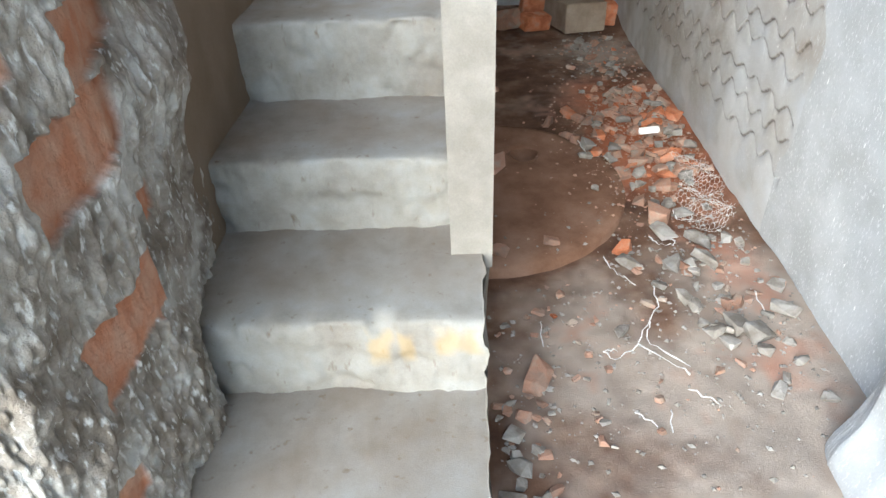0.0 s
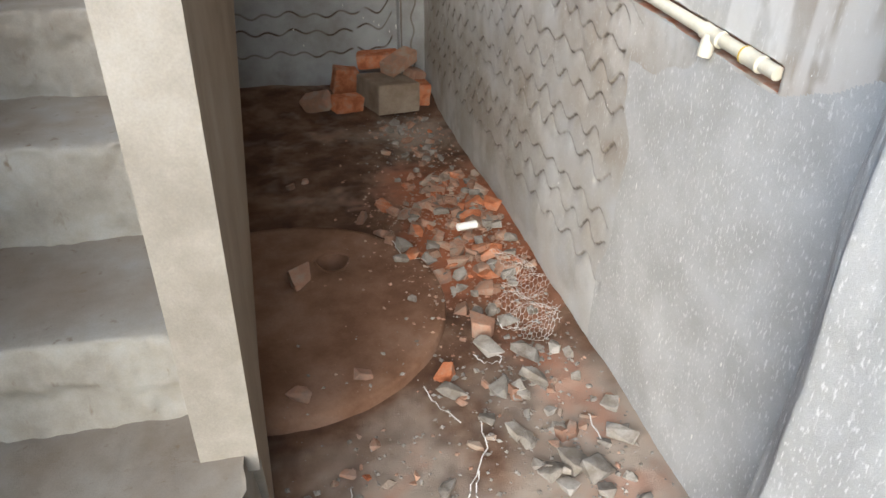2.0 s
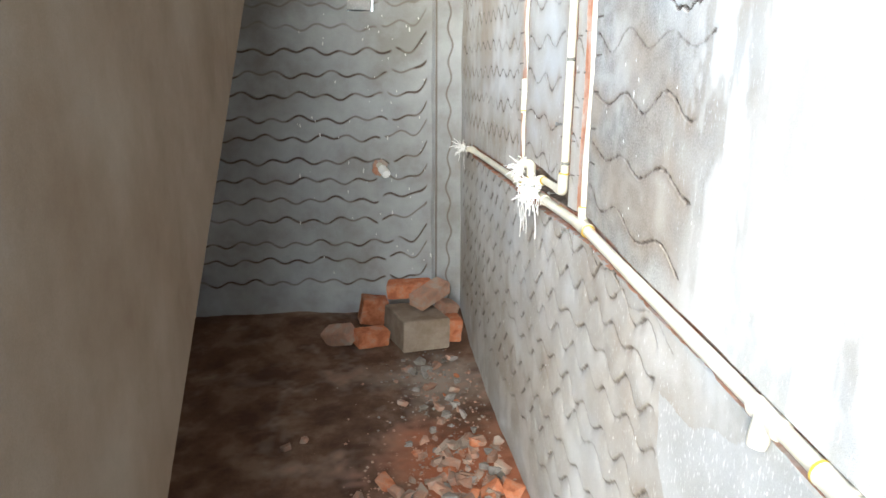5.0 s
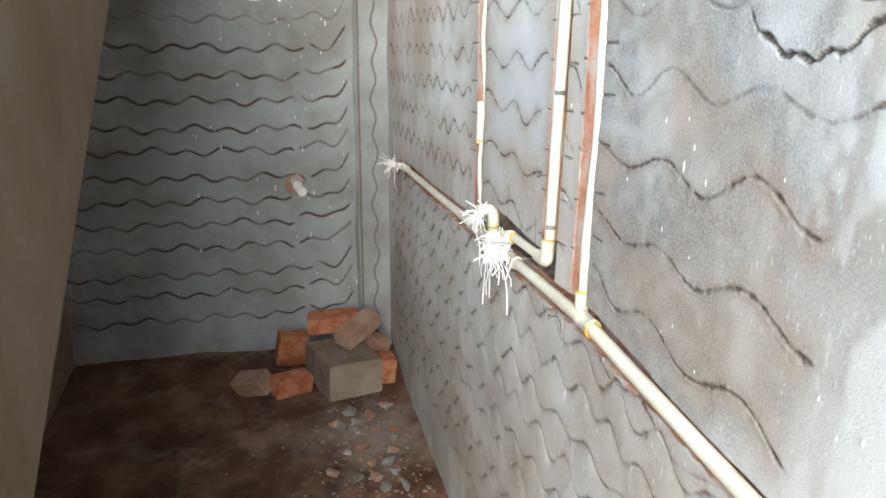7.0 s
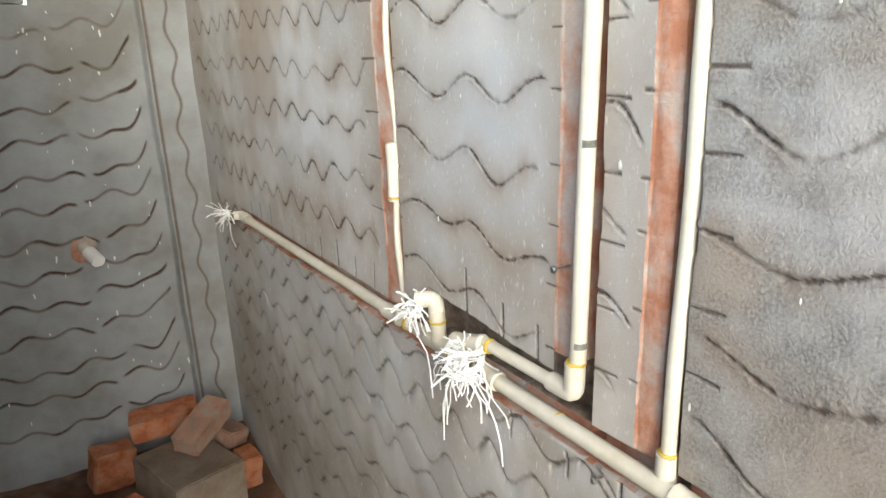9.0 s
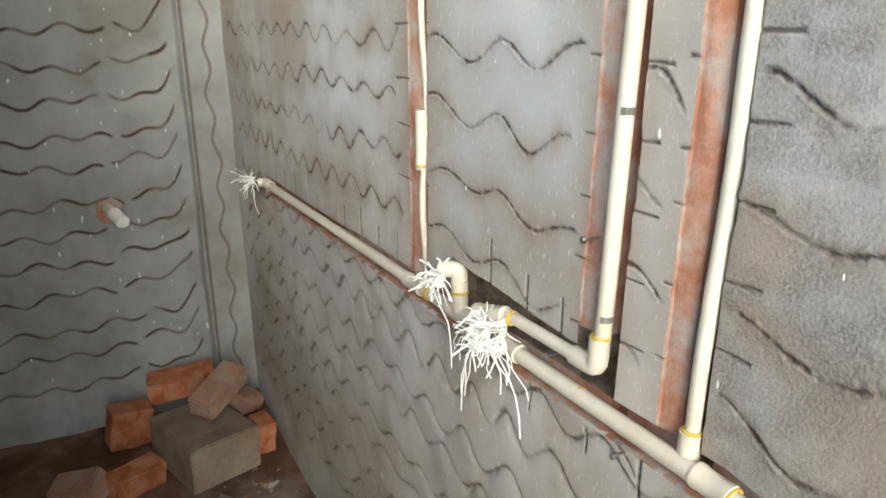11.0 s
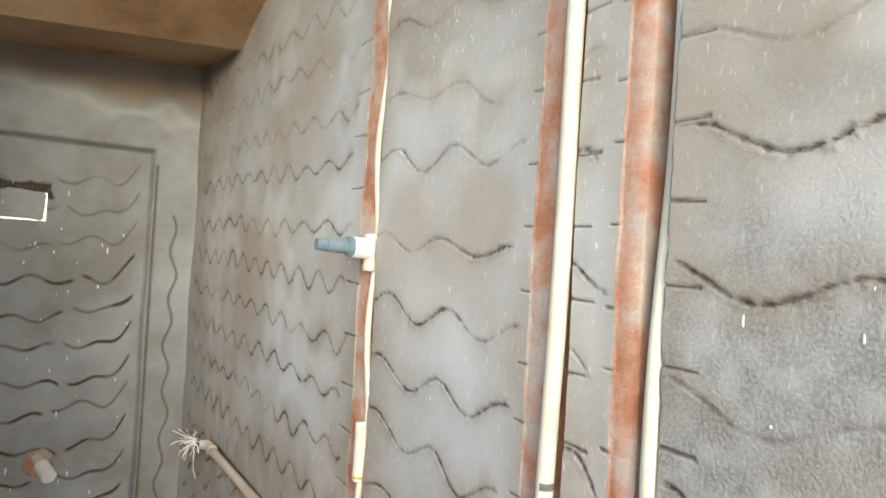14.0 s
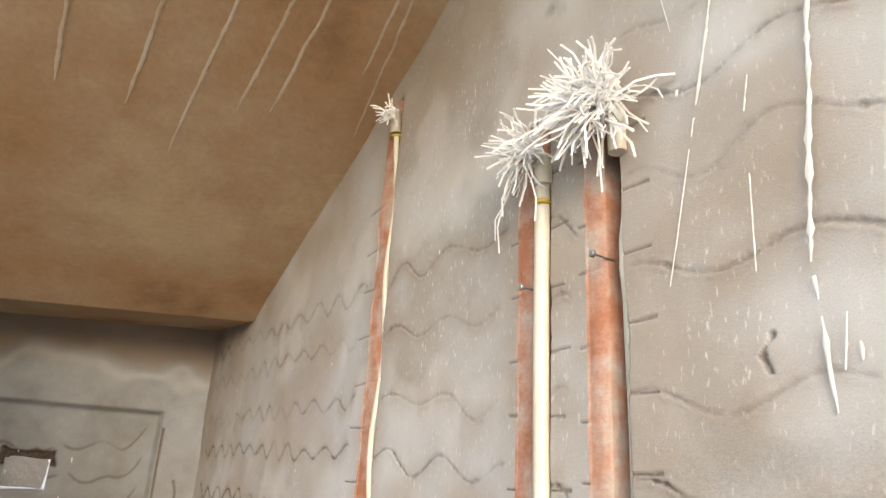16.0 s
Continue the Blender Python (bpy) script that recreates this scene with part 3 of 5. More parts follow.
# ceiling: sloped underside of the upper flight, and the landing behind it
y0 = 1.25
z0 = SOFFIT_Z + SOFFIT_SLOPE * (SOFFIT_Y - y0)
ceiling = prism("ceiling_slope", [(SOFFIT_Y, SOFFIT_Z), (y0, z0), (y0, z0 + 0.16), (SOFFIT_Y, SOFFIT_Z + 0.3)], -0.085, 1.08, SOFFIT)
tagged(ceiling, "stained brown cement underside of the upper stair flight", "ceiling", kind="structure")
landing = prism("ceiling_landing", [(SOFFIT_Y, SOFFIT_Z + 0.004), (5.2, SOFFIT_Z + 0.07), (5.2, SOFFIT_Z + 0.33), (SOFFIT_Y, SOFFIT_Z + 0.29)], -0.70, 1.08, SOFFIT)
tagged(landing, "brown cement underside of the stair landing", "ceiling", kind="structure")
for ob in (ceiling, landing):
    for v in ob.data.vertices:
        v.co.z += droop(v.co.x)
# unseen slab, added so the treads get no light from the zenith
tagged(part("unseen_roof", box_bm(-1.3, 2.6, 0.62, 5.4, 4.4, 4.55, 0), SOFFIT), "unseen concrete slab added over the stairwell to keep out zenith light", "ceiling", kind="structure")

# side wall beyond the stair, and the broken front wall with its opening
# unseen wall, raised to stop sun leaking in under the landing
tagged(part("wall_left_far", box_bm(LEFT_X - 0.25, LEFT_X, 3.2, 5.3, -0.05, 2.57, 0.0), PLASTER_SHADED), "unseen wall added under the landing to stop leaking light, shaded brown", "wall", kind="structure")
# the brown here stands in for the shade on this wall
tagged(part("wall_left", box_bm(LEFT_X - 0.25, LEFT_X, 1.12, 3.198, -0.05, 1.45, 0.0), PLASTER_SHADED), "plaster wall beside the cement stair, its shade painted brown", "wall", kind="structure")


def left_jamb(v, z):
    """v runs round the broken jamb from the street to the stair wall."""
    px = np.interp(v, [0, 0.8, 1.0, 1.5, 1.7, 2.1], [-2.2, -0.72, -0.63, -0.60, -0.645, -0.70])
    py = np.interp(v, [0, 0.8, 1.0, 1.5, 1.7, 2.1], [0.60, 0.60, 0.66, 1.02, 1.16, 1.5])
    bulge = 0.016 * value_noise(v * 1.3, z, 4, 40) + 0.016 * value_noise(v, z, 13, 41) * value_noise(v, z, 5, 47) + 0.012 * np.maximum(value_noise(v, z * 0.5, 38, 42), -0.2) + 0.006 * value_noise(v, z * 0.6, 85, 43) + 0.05 * smooth(0.75, 1.05, z) * smooth(1.3, 1.6, v) * (0.5 + value_noise(v, z, 6, 46))
    patch = left_patch(v, z)
    bulge = bulge * smooth(0.5, 0.9, v) * (1 - 0.85 * patch)
    rec = -0.008 * patch
    return px + bulge + rec, py - bulge * 0.2, z


def left_patch(v, z):
    """Where the mortar has fallen off and brick shows."""
    rag = 0.010 * value_noise(v, z, 13, 44) + 0.004 * value_noise(v, z, 60, 45)
    on = np.zeros_like(v)
    for v0, v1, z0, z1 in ((1.20, 1.57, 0.95, 1.075), (1.18, 1.51, 0.648, 0.775), (1.42, 1.74, 1.10, 1.21), (1.58, 1.66, 0.80, 0.86), (1.0, 1.3, 1.13, 1.22), (0.9, 1.2, 0.42, 0.5)):
        sl = 0.10 * (v - (v0 + v1) / 2)
        on = np.maximum(on, smooth(0, 0.006, np.minimum(np.minimum(v - v0, v1 - v), np.minimum(z - sl - z0, z1 + sl - z)) + rag))
    return on


jv, jz = steps((0, 0.8, 0.05), (0.8, 2.1, 0.005)), steps((-0.05, 0.3, 0.02), (0.3, 1.35, 0.005))
jamb = sheet("wall_jamb_left", jv, jz, left_jamb, [ROUGH], None, "broken brick and mortar jamb of the rough opening", "wall")
give(jamb, bare_brick=left_patch(*np.meshgrid(jv, jz, indexing="ij")))


def right_jamb(v, z):
    px = np.interp(v, [0, 0.9, 1.15, 1.65, 1.95, 2.2], [2.4, 0.98, 0.86, 0.870, 0.905, 1.02])
    py = np.interp(v, [0, 0.9, 1.15, 1.65, 1.95, 2.2], [0.60, 0.60, 0.66, 1.15, 1.21, 1.26])
    bulge = 0.014 * value_noise(v, z, 3, 50) + 0.003 * value_noise(v, z, 12, 51) + 0.0008 * value_noise(v, z, 60, 52)
    foot = 0.06 * np.exp(-(z / 0.12) ** 2)
    return px - (bulge + foot) * smooth(0.7, 1.0, v) * (1 - smooth(2.05, 2.2, v)), py, z


tagged(sheet("wall_jamb_right", steps((0, 0.9, 0.05), (0.9, 2.2, 0.009)), steps((-0.05, 1.4, 0.009), (1.4, 4.4, 0.04)), right_jamb, [PATCH], None,
             "rounded grey plaster jamb of the opening", "wall"))
# out of view; set low to keep high sky light off the near wall
tagged(part("unseen_header", box_bm(-1.3, 2.4, 0.64, 1.15, 3.5, 4.4, 0.01), ROUGH), "unseen rough masonry over the opening, lowered to cut high light", "wall", kind="structure")
tagged(part("wall_front_left", box_bm(-4.5, -2.15, 0.6, 1.0, -0.05, 1.4, 0.01), ROUGH), "rough masonry front wall beside the opening", "wall", kind="structure")
# two unseen walls and a slab, added to hold back sky light
tagged(part("wall_behind", box_bm(0.45, 2.6, -1.9, -1.65, -0.05, 4.4, 0.01), PLASTER), "unseen wall added across from the opening to block light", "wall", kind="structure")
tagged(part("blocker_side", box_bm(2.35, 2.6, -1.64, 0.58, -0.05, 4.4, 0.01), PLASTER), "unseen wall added beside the opening to block light", "wall", kind="structure")
tagged(part("blocker_top", box_bm(0.45, 2.6, -1.9, 0.615, 4.41, 4.55, 0), SOFFIT), "unseen slab added in front of the opening to block light", "ceiling", kind="structure")
tagged(part("wall_front_right", box_bm(2.35, 4.5, 0.6, 1.0, -0.05, 4.4, 0.01), ROUGH), "rough masonry front wall past the opening", "wall", kind="structure")

# stair
NOSES = [(0.40, 0.14), (0.77, 0.295), (1.14, 0.495), (1.505, 0.69), (1.89, 0.908), (2.25, 1.11), (2.51, 1.32), (2.75, 1.53), (3.02, 1.74), (3.29, 1.95), (3.56, 2.15), (3.83, 2.36), (4.1, 2.58)]
OCHRE = ((-0.088, 0.055, 0.052, 0.042), (-0.197, 0.075, 0.018, 0.055), (-0.255, 0.075, 0.028, 0.055))
stair = tagged(new("staircase"), "worn grey cement stair with chipped edges", "stairs", kind="structure")
for i, (y, z) in enumerate(NOSES):
    y1 = NOSES[i + 1][0] if i + 1 < len(NOSES) else 5.1
    low = max(0.0 if y < 1.3 else edge_z(y) , 0) - 0.02
    low1 = max(edge_z(y1), 0) - 0.02 if y1 > 1.28 else -0.02
    right = -0.026 if y < 1.2 else MID_X0 - 0.003
    bm = bmesh.new()
    # top and front as a fine worn grid, sides and back as plain faces
    nx = 110 if i < 6 else 12
    prof = [(y1 + 0.012, z)] + [(y + d, z) for d in np.linspace(y1 - y - 0.02, 0.012, 14)] + [(y + 0.004, z - 0.003), (y, z - 0.010)] + [(y - 0.004 * k / 8, z - 0.012 - (z - NOSES[i - 1][1] - 0.0 if i else z) * k / 8) for k in range(1, 9)]
    if 0 < i < 6:
        prof = prof[:-8] + [(y - 0.004 * k / 16, z - 0.012 - (z - NOSES[i - 1][1]) * k / 16) for k in range(1, 17)]
    rows = []
    ochre = bm.verts.layers.float.new("ochre")
    dirt = bm.verts.layers.float.new("dirt")
    for j in range(nx + 1):
        x = LEFT_X - 0.03 + (right - LEFT_X + 0.03) * j / nx
        row = []
        for py, pz in prof:
            n1 = noise.noise(Vector((x * 7, py * 7, pz * 7 + i)))
            n2 = noise.noise(Vector((x * 28, py * 28, pz * 28 + i)))
            n3 = noise.noise(Vector((x * 75, py * 75, pz * 75 + i)))
            n4 = max(0, noise.noise(Vector((x * 11, py * 11, pz * 19 + 5 * i))) - 0.12)
            nose = math.exp(-((py - y) / 0.03) ** 2 - ((pz - z) / 0.03) ** 2)
            chip = max(0, noise.noise(Vector((x * 16, i * 3.7, 2))) - 0.15) * 0.035 * nose
            front = 1 if pz < z - 0.008 else 0
            edge = max(0, (j - nx + 2) / 2) if y < 1.2 else 0
            ragged = edge * (0.012 * noise.noise(Vector((py * 14, pz * 14, i))) + 0.006 * noise.noise(Vector((py * 45, pz * 45, i))))
            row.append(bm.verts.new((x + ragged, py + (n1 * 0.009 + n2 * 0.007 + n3 * 0.004 + n4 * 0.03) * front + chip, pz + (n1 * 0.004 + n2 * 0.0016 + n3 * 0.0005) * (1 - front) - chip)))
            row[-1][dirt] = min(1, max(0, 0.62 + 0.5 * n1 + 0.3 * n2)) * min(1, max(0, (py - y - 0.02) / 0.10)) if not front else 0.25 * max(0, n1)
            if i == 2 and front:
                for px, dz, w, hgt in OCHRE:
                    inset = min(1 - abs(x - px) / w, 1 - abs(z - dz - pz) / hgt) + 0.5 * n2 + 0.25 * n1
                    row[-1][ochre] = max(row[-1][ochre], min(1, max(0, inset * 2.2)))
        rows.append(row)
    for a, b in zip(rows, rows[1:]):
        for k in range(len(prof) - 1):
            bm.faces.new((a[k], b[k], b[k + 1], a[k + 1]))
    for row in (rows[0], rows[-1]):
        lo = [bm.verts.new((row[0].co.x, y1 + 0.012, low1)), bm.verts.new((row[0].co.x, y - 0.004, low))]
        bm.faces.new(row + [lo[1], lo[0]])
    part("step", bm, STEP, stair, smooth=True)
slab = prism("stair_slab", [(1.3, -0.02), (1.3, 0.22), (4.2, 2.22), (5.1, 2.5), (5.1, 2.3), (4.25, edge_z(4.25) - 0.02)], LEFT_X - 0.02, MID_X0 - 0.006, ROUGH)
slab.parent = stair


# floor of the passage, and the ground outside
def floor_z(x, y):
    pit = -0.9 * smooth(0.13, 0.10, np.hypot(x - 0.20, y - 2.76))
    return (0.012 * value_noise(x, y, 2.2, 60) + 0.006 * value_noise(x, y, 8, 61) + 0.003 * value_noise(x, y, 26, 62)
            + 0.04 * np.exp(-((x - 0.80) / 0.22) ** 2 - ((y - 2.85) / 0.45) ** 2) + 0.08 * smooth(4.4, 5.1, y) + 0.02 * smooth(0.75, 1.0, x) + pit)


def dust_masks(x, y):
    n = 0.5 * value_noise(x, y, 3.5, 63) + 0.35 * value_noise(x, y, 11, 64) + 0.2 * value_noise(x, y, 35, 65)
    red = np.exp(-((x - 0.80) / 0.30) ** 2 - ((y - 3.05) / 0.75) ** 2) * 1.5 + n - 0.35
    grey = smooth(2.35, 1.5, y) * (0.55 + 0.75 * x) + np.exp(-((x - 0.75) / 0.25) ** 2 - ((y - 4.2) / 0.35) ** 2) + n * 0.9 - 0.1
    return np.clip(red, 0, 1), np.clip(grey, 0, 1)


fx, fy = steps((-0.70, -0.1, 0.04), (-0.1, 1.1, 0.012)), steps((0.6, 5.2, 0.012))
floor = sheet("floor", fx, fy, lambda x, y: (x, y, floor_z(x, y)), [DIRT], None, "reddish brown dirt floor dusted with brick and cement", "floor")
FX, FY = np.meshgrid(fx, fy, indexing="ij")
for name, mask in zip(("red_dust", "grey_dust"), dust_masks(FX, FY)):
    att = floor.data.attributes.new(name, "FLOAT", "POINT")
    att.data.foreach_set("value", mask.ravel().astype(np.float32))
for b in ((-300, -0.96, 0.622, 600), (1.37, 300, 0.622, 600), (-0.958, 1.368, 5.42, 600)):
    tagged(part("ground_around", box_bm(b[0], b[1], b[2], b[3], -0.3, -0.012, 0), GROUND), "pale dry ground round the building", "ground", kind="structure")
tagged(part("ground", box_bm(-300, 300, -600, 0.62, -0.3, -0.01, 0), GROUND), "pale dry ground outside the opening", "ground", kind="structure")


# ---- things ----
STRING = material("white_plastic_string", [(0.84, 0.84, 0.83), (0.90, 0.90, 0.89)], 0.5, 30, 200, 0)
STRIP = material("dusty_white_plastic", [(0.56, 0.55, 0.53), (0.70, 0.69, 0.67)], 0.45, 30, 200, 0)
BLUE = material("blue_grey_plastic_plug", [(0.16, 0.22, 0.27), (0.22, 0.29, 0.34)], 0.35, 30, 90, 0.02, spec=0.5)
INK = material("faded_print", [(0.12, 0.12, 0.11), (0.2, 0.2, 0.18)], 0.6, 60, 200, 0)
STEEL = material("dull_steel", [(0.35, 0.35, 0.34), (0.5, 0.5, 0.49)], 0.35, 60, 200, 0.05, metal=0.9)
WHITEWASH = material("whitewash_drips", [(0.68, 0.67, 0.64), (0.78, 0.78, 0.76)], 0.8, 30, 150, 0.1)
LIME_RUN = material("thin_lime_run", [(0.48, 0.38, 0.27), (0.62, 0.54, 0.44)], 0.85, 9, 150, 0.1)
CEMENT_BIT = material("cement_fragment", [(0.19, 0.165, 0.14), (0.27, 0.245, 0.22), (0.34, 0.32, 0.295)], 0.95, 14, 120, 0.4, vary=0.2)
COVER = material("earth_stained_cement", [(0.155, 0.078, 0.046), (0.21, 0.114, 0.072), (0.25, 0.15, 0.105)], 0.95, 4, 120, 0.25)
BROWN_TOP = material("grey_dusted_block", [(0.22, 0.165, 0.12), (0.30, 0.245, 0.195)], 0.95, 8, 120, 0.35)


def tube_into(bm, pts, radius, segs=14, cap=True):
    """A round tube along points; radius a number or one for each point."""
    pts = [Vector(p) for p in pts]
    rad = radius if isinstance(radius, (list, tuple)) else [radius] * len(pts)
    rings = []
    up = Vector((0.31, 0.17, 0.93)).normalized()
    for i, p in enumerate(pts):
        d = (pts[min(i + 1, len(pts) - 1)] - pts[max(i - 1, 0)]).normalized()
        if abs(d.dot(up)) > 0.98:
            up = Vector((1, 0, 0))
        a = d.cross(up).normalized()
        b = d.cross(a)
        rings.append([bm.verts.new(p + (a * math.cos(6.2832 * k / segs) + b * math.sin(6.2832 * k / segs)) * rad[i]) for k in range(segs)])
    for r, q in zip(rings, rings[1:]):
        for k in range(segs):
            bm.faces.new((r[k], r[(k + 1) % segs], q[(k + 1) % segs], q[k]))
    if cap:
        bm.faces.new(rings[0])
        bm.faces.new(rings[-1])


def tube(name, pts, radius, mat, parent, segs=14, label="", cap=True):
    bm = bmesh.new()
    tube_into(bm, pts, radius, segs, cap)
    bmesh.ops.recalc_face_normals(bm, faces=bm.faces)
    ob = part(name, bm, mat, parent, label, smooth=True)
    ob.data.set_sharp_from_angle(angle=radians(40))
    return ob


def socket(name, a, b, radius, mat, parent, label=""):
    """A moulded sleeve with a rolled lip at both ends."""
    a, b = Vector(a), Vector(b)
    d = b - a
    cuts = [(0, 0.93), (0.03, 1.06), (0.16, 1.06), (0.2, 1.0), (0.8, 1.0), (0.84, 1.06), (0.97, 1.06), (1, 0.93)]
    return tube(name, [a + d * t for t, _ in cuts], [radius * r for _, r in cuts], mat, parent, 16, label)


def elbow(parent, corner, a, b, radius, reach=0.035):
    """Two short sleeves and a rounded bend that meet at a corner."""
    c, a, b = Vector(corner), Vector(a).normalized(), Vector(b).normalized()
    pts = [c + a * reach] + [c + a * 0.016 * (1 - t) ** 2 + b * 0.016 * t ** 2 for t in (0, 0.25, 0.5, 0.75, 1)] + [c + b * reach]
    return tube("elbow", pts, radius, PIPE, parent, 16)


def ring(parent, p, d, radius):
    """A smear of yellow solvent cement round a joint."""
    p, d = Vector(p), Vector(d).normalized()
    return tube("cement_ring", [p - d * 0.003, p - d * 0.002, p + d * 0.002, p + d * 0.003], [radius * 0.97, radius * 1.03, radius * 1.05, radius * 0.97], CEMENT_Y, parent, 16, "yellow solvent cement smear")


# --- the pipework in the wall's chases ---
PX = 1.004
pipes = tagged(new("water_pipework"), "cream plastic water pipes set in cut wall chases", "pipe")
pipes.location = (PX, 2.67, 1.19)


def wp(x, y, z):
    return (x - PX, y - 2.67, z - 1.19)


def riser_y(z):
    """The middle riser leans a little towards its foot."""
    return 2.822 + 0.0195 * math.exp(-(z - 1.2) / 0.35)


R1, R2, R3 = 0.0140, 0.0122, 0.0104
main = [(PX - 0.002 * math.sin(y * 3), y, float(main_pipe_z(np.array(y)))) for y in np.arange(1.555, 4.56, 0.05)]
tube("pipe", [wp(*p) for p in main], R1, PIPE, pipes)
pipe2 = [(PX, riser_y(z) + 0.0015 * math.sin(z * 9), z) for z in np.arange(1.275, 2.55, 0.05)]
riser = tube("pipe", [wp(*p) for p in pipe2], R2, PIPE, pipes)
pipe3 = [(PX + 0.013 + 0.012 * min(1, max(0, (z - 1.7) / 0.5)) + 0.003 * math.sin(z * 13) - (0.008 if 2.34 < z < 2.40 else 0), 2.6765 - 0.007 * (z - 1.2) - (0.003 if 2.34 < z < 2.40 else 0), z) for z in np.arange(1.22, 2.52, 0.04)]
tube("pipe", [wp(*p) for p in pipe3], R3, PIPE, pipes)
pipe1 = [(PX + 0.008 + 0.006 * math.sin(z * 17), 3.380 + 0.003 * math.sin(z * 7), z) for z in np.arange(1.2, 2.90, 0.05)]
tube("pipe", [wp(*p) for p in pipe1], 0.0068, PIPE, pipes)
tube("pipe", [wp(PX - 0.003, y, 1.253) for y in (2.86, 2.93, 3.0, 3.07)], 0.011, PIPE, pipes)
# joints along the horizontal run
for ya, yb in ((1.60, 1.66), (1.74, 1.81), (2.60, 2.655), (3.025, 3.075), (3.375, 3.445), (4.50, 4.55)):
    socket("coupling", wp(PX, ya, float(main_pipe_z(np.array(ya)))), wp(PX, yb, float(main_pipe_z(np.array(yb)))), R1 * 1.22, PIPE, pipes)
zt = float(main_pipe_z(np.array(1.775)))
tube("tee_branch", [wp(PX - 0.005, 1.775, zt), wp(PX - 0.012, 1.775, zt - 0.035), wp(PX - 0.014, 1.775, zt - 0.045)], [R1 * 1.2, R1 * 1.2, R1 * 1.05], PIPE, pipes)
socket("tee", wp(PX, 3.17, 1.19), wp(PX, 3.27, 1.19), R1 * 1.25, PIPE, pipes)
tube("tee_branch", [wp(PX, 3.222, 1.19), wp(PX - 0.002, 3.222, 1.235), wp(PX - 0.002, 3.222, 1.262)], R1 * 1.15, PIPE, pipes)
elbow(pipes, wp(PX - 0.002, 3.224, 1.285), (0, 0, -1), (-0.75, 0.65, -0.1), R1 * 1.15, 0.04)
socket("end_cap", wp(PX - 0.006, 3.06, 1.25), wp(PX - 0.02, 3.135, 1.232), R1 * 1.25, PIPE, pipes)
elbow(pipes, wp(PX - 0.002, 2.8385, 1.253), (0, 1, 0), (0, 0, 1), R2 * 1.28, 0.05)
elbow(pipes, wp(PX + 0.010, 2.677, 1.180), (0, 1, 0), (0, 0, 1), R3 * 1.4, 0.055)
elbow(pipes, wp(PX, 4.565, 1.192), (0, -1, 0), (-1, 0.3, 0.05), R1 * 1.12, 0.03)
for p, d, r in (((PX, 1.655, float(main_pipe_z(np.array(1.655)))), (0, 1, 0), R1 * 1.27), ((PX, 2.60, 1.186), (0, 1, 0), R1 * 1.27), ((PX, 2.872, 1.19), (0, 1, 0), R1 * 1.0), ((PX, 3.165, 1.19), (0, 1, 0), R1 * 1.3),
                ((PX, 3.345, 1.19), (0, 1, 0), R1 * 1.12), ((PX - 0.002, 3.222, 1.238), (0, 0, 1), R1 * 1.22), ((PX - 0.004, 3.045, 1.252), (0, 1, 0), 0.0135), ((PX - 0.001, 2.8375, 1.304), (0, 0, 1), R2 * 1.2),
                ((PX + 0.012, 2.677, 1.236), (0, 0, 1), R3 * 1.25), ((PX, 4.54, 1.19), (0, 1, 0), R1 * 1.15)):
    ring(pipes, wp(*p), d, r)
for z in (2.51,):
    tube("end_cap", [wp(PX - 0.004, 2.816, z), wp(PX - 0.004, 2.816, z + 0.05)], R2 * 1.2, PIPE, pipes)
    tube("end_cap", [wp(PX - 0.006, 2.655, z - 0.01), wp(PX - 0.006, 2.655, z + 0.06)], R3 * 1.25, PIPE, pipes)
tube("end_cap", [wp(PX + 0.002, 3.388, 2.86), wp(PX - 0.005, 3.388, 2.92)], 0.013, PIPE, pipes)
for p in ((PX - 0.004, 2.818, 2.48), (PX + 0.006, 3.388, 2.85)):
    ring(pipes, wp(*p), (0, 0, 1), 0.0145)
# union and blue-plugged tee on the thin riser
socket("coupling", wp(PX + 0.004, 3.384, 1.45), wp(PX + 0.004, 3.384, 1.57), 0.0125, PIPE, pipes)
ring(pipes, wp(PX + 0.004, 3.384, 1.458), (0, 0, 1), 0.0132)
socket("tee", wp(PX, 3.383, 1.875), wp(PX, 3.383, 1.95), 0.0145, PIPE, pipes)
tee = tube("tee_outlet", [wp(PX - 0.005, 3.378, 1.92), wp(PX - 0.045, 3.378, 1.922)], 0.0215, STRING, pipes, 16, "white threaded outlet")
plug = tube("plug", [wp(PX - 0.045, 3.378, 1.922), wp(PX - 0.046, 3.378, 1.922), wp(PX - 0.056, 3.378, 1.922), wp(PX - 0.057, 3.378, 1.922), wp(PX - 0.100, 3.378, 1.923), wp(PX - 0.101, 3.378, 1.923), wp(PX - 0.120, 3.378, 1.923)],
            [0.012, 0.0205, 0.0205, 0.0145, 0.0145, 0.012, 0.012], BLUE, tee, 12, "blue-grey plastic plug screwed into the outlet")

# each smear of cement belongs to the fitting it sits on
def middle_of(ob):
    return sum((v.co for v in ob.data.vertices), Vector()) / len(ob.data.vertices)


fittings = [o for o in pipes.children if o.name.split(".")[0] in ("coupling", "elbow", "tee", "end_cap", "tee_branch")]
for o in list(pipes.children):
    if o.name.startswith("cement_ring"):
        o.parent = min(fittings, key=lambda f: (middle_of(f) - middle_of(o)).length)

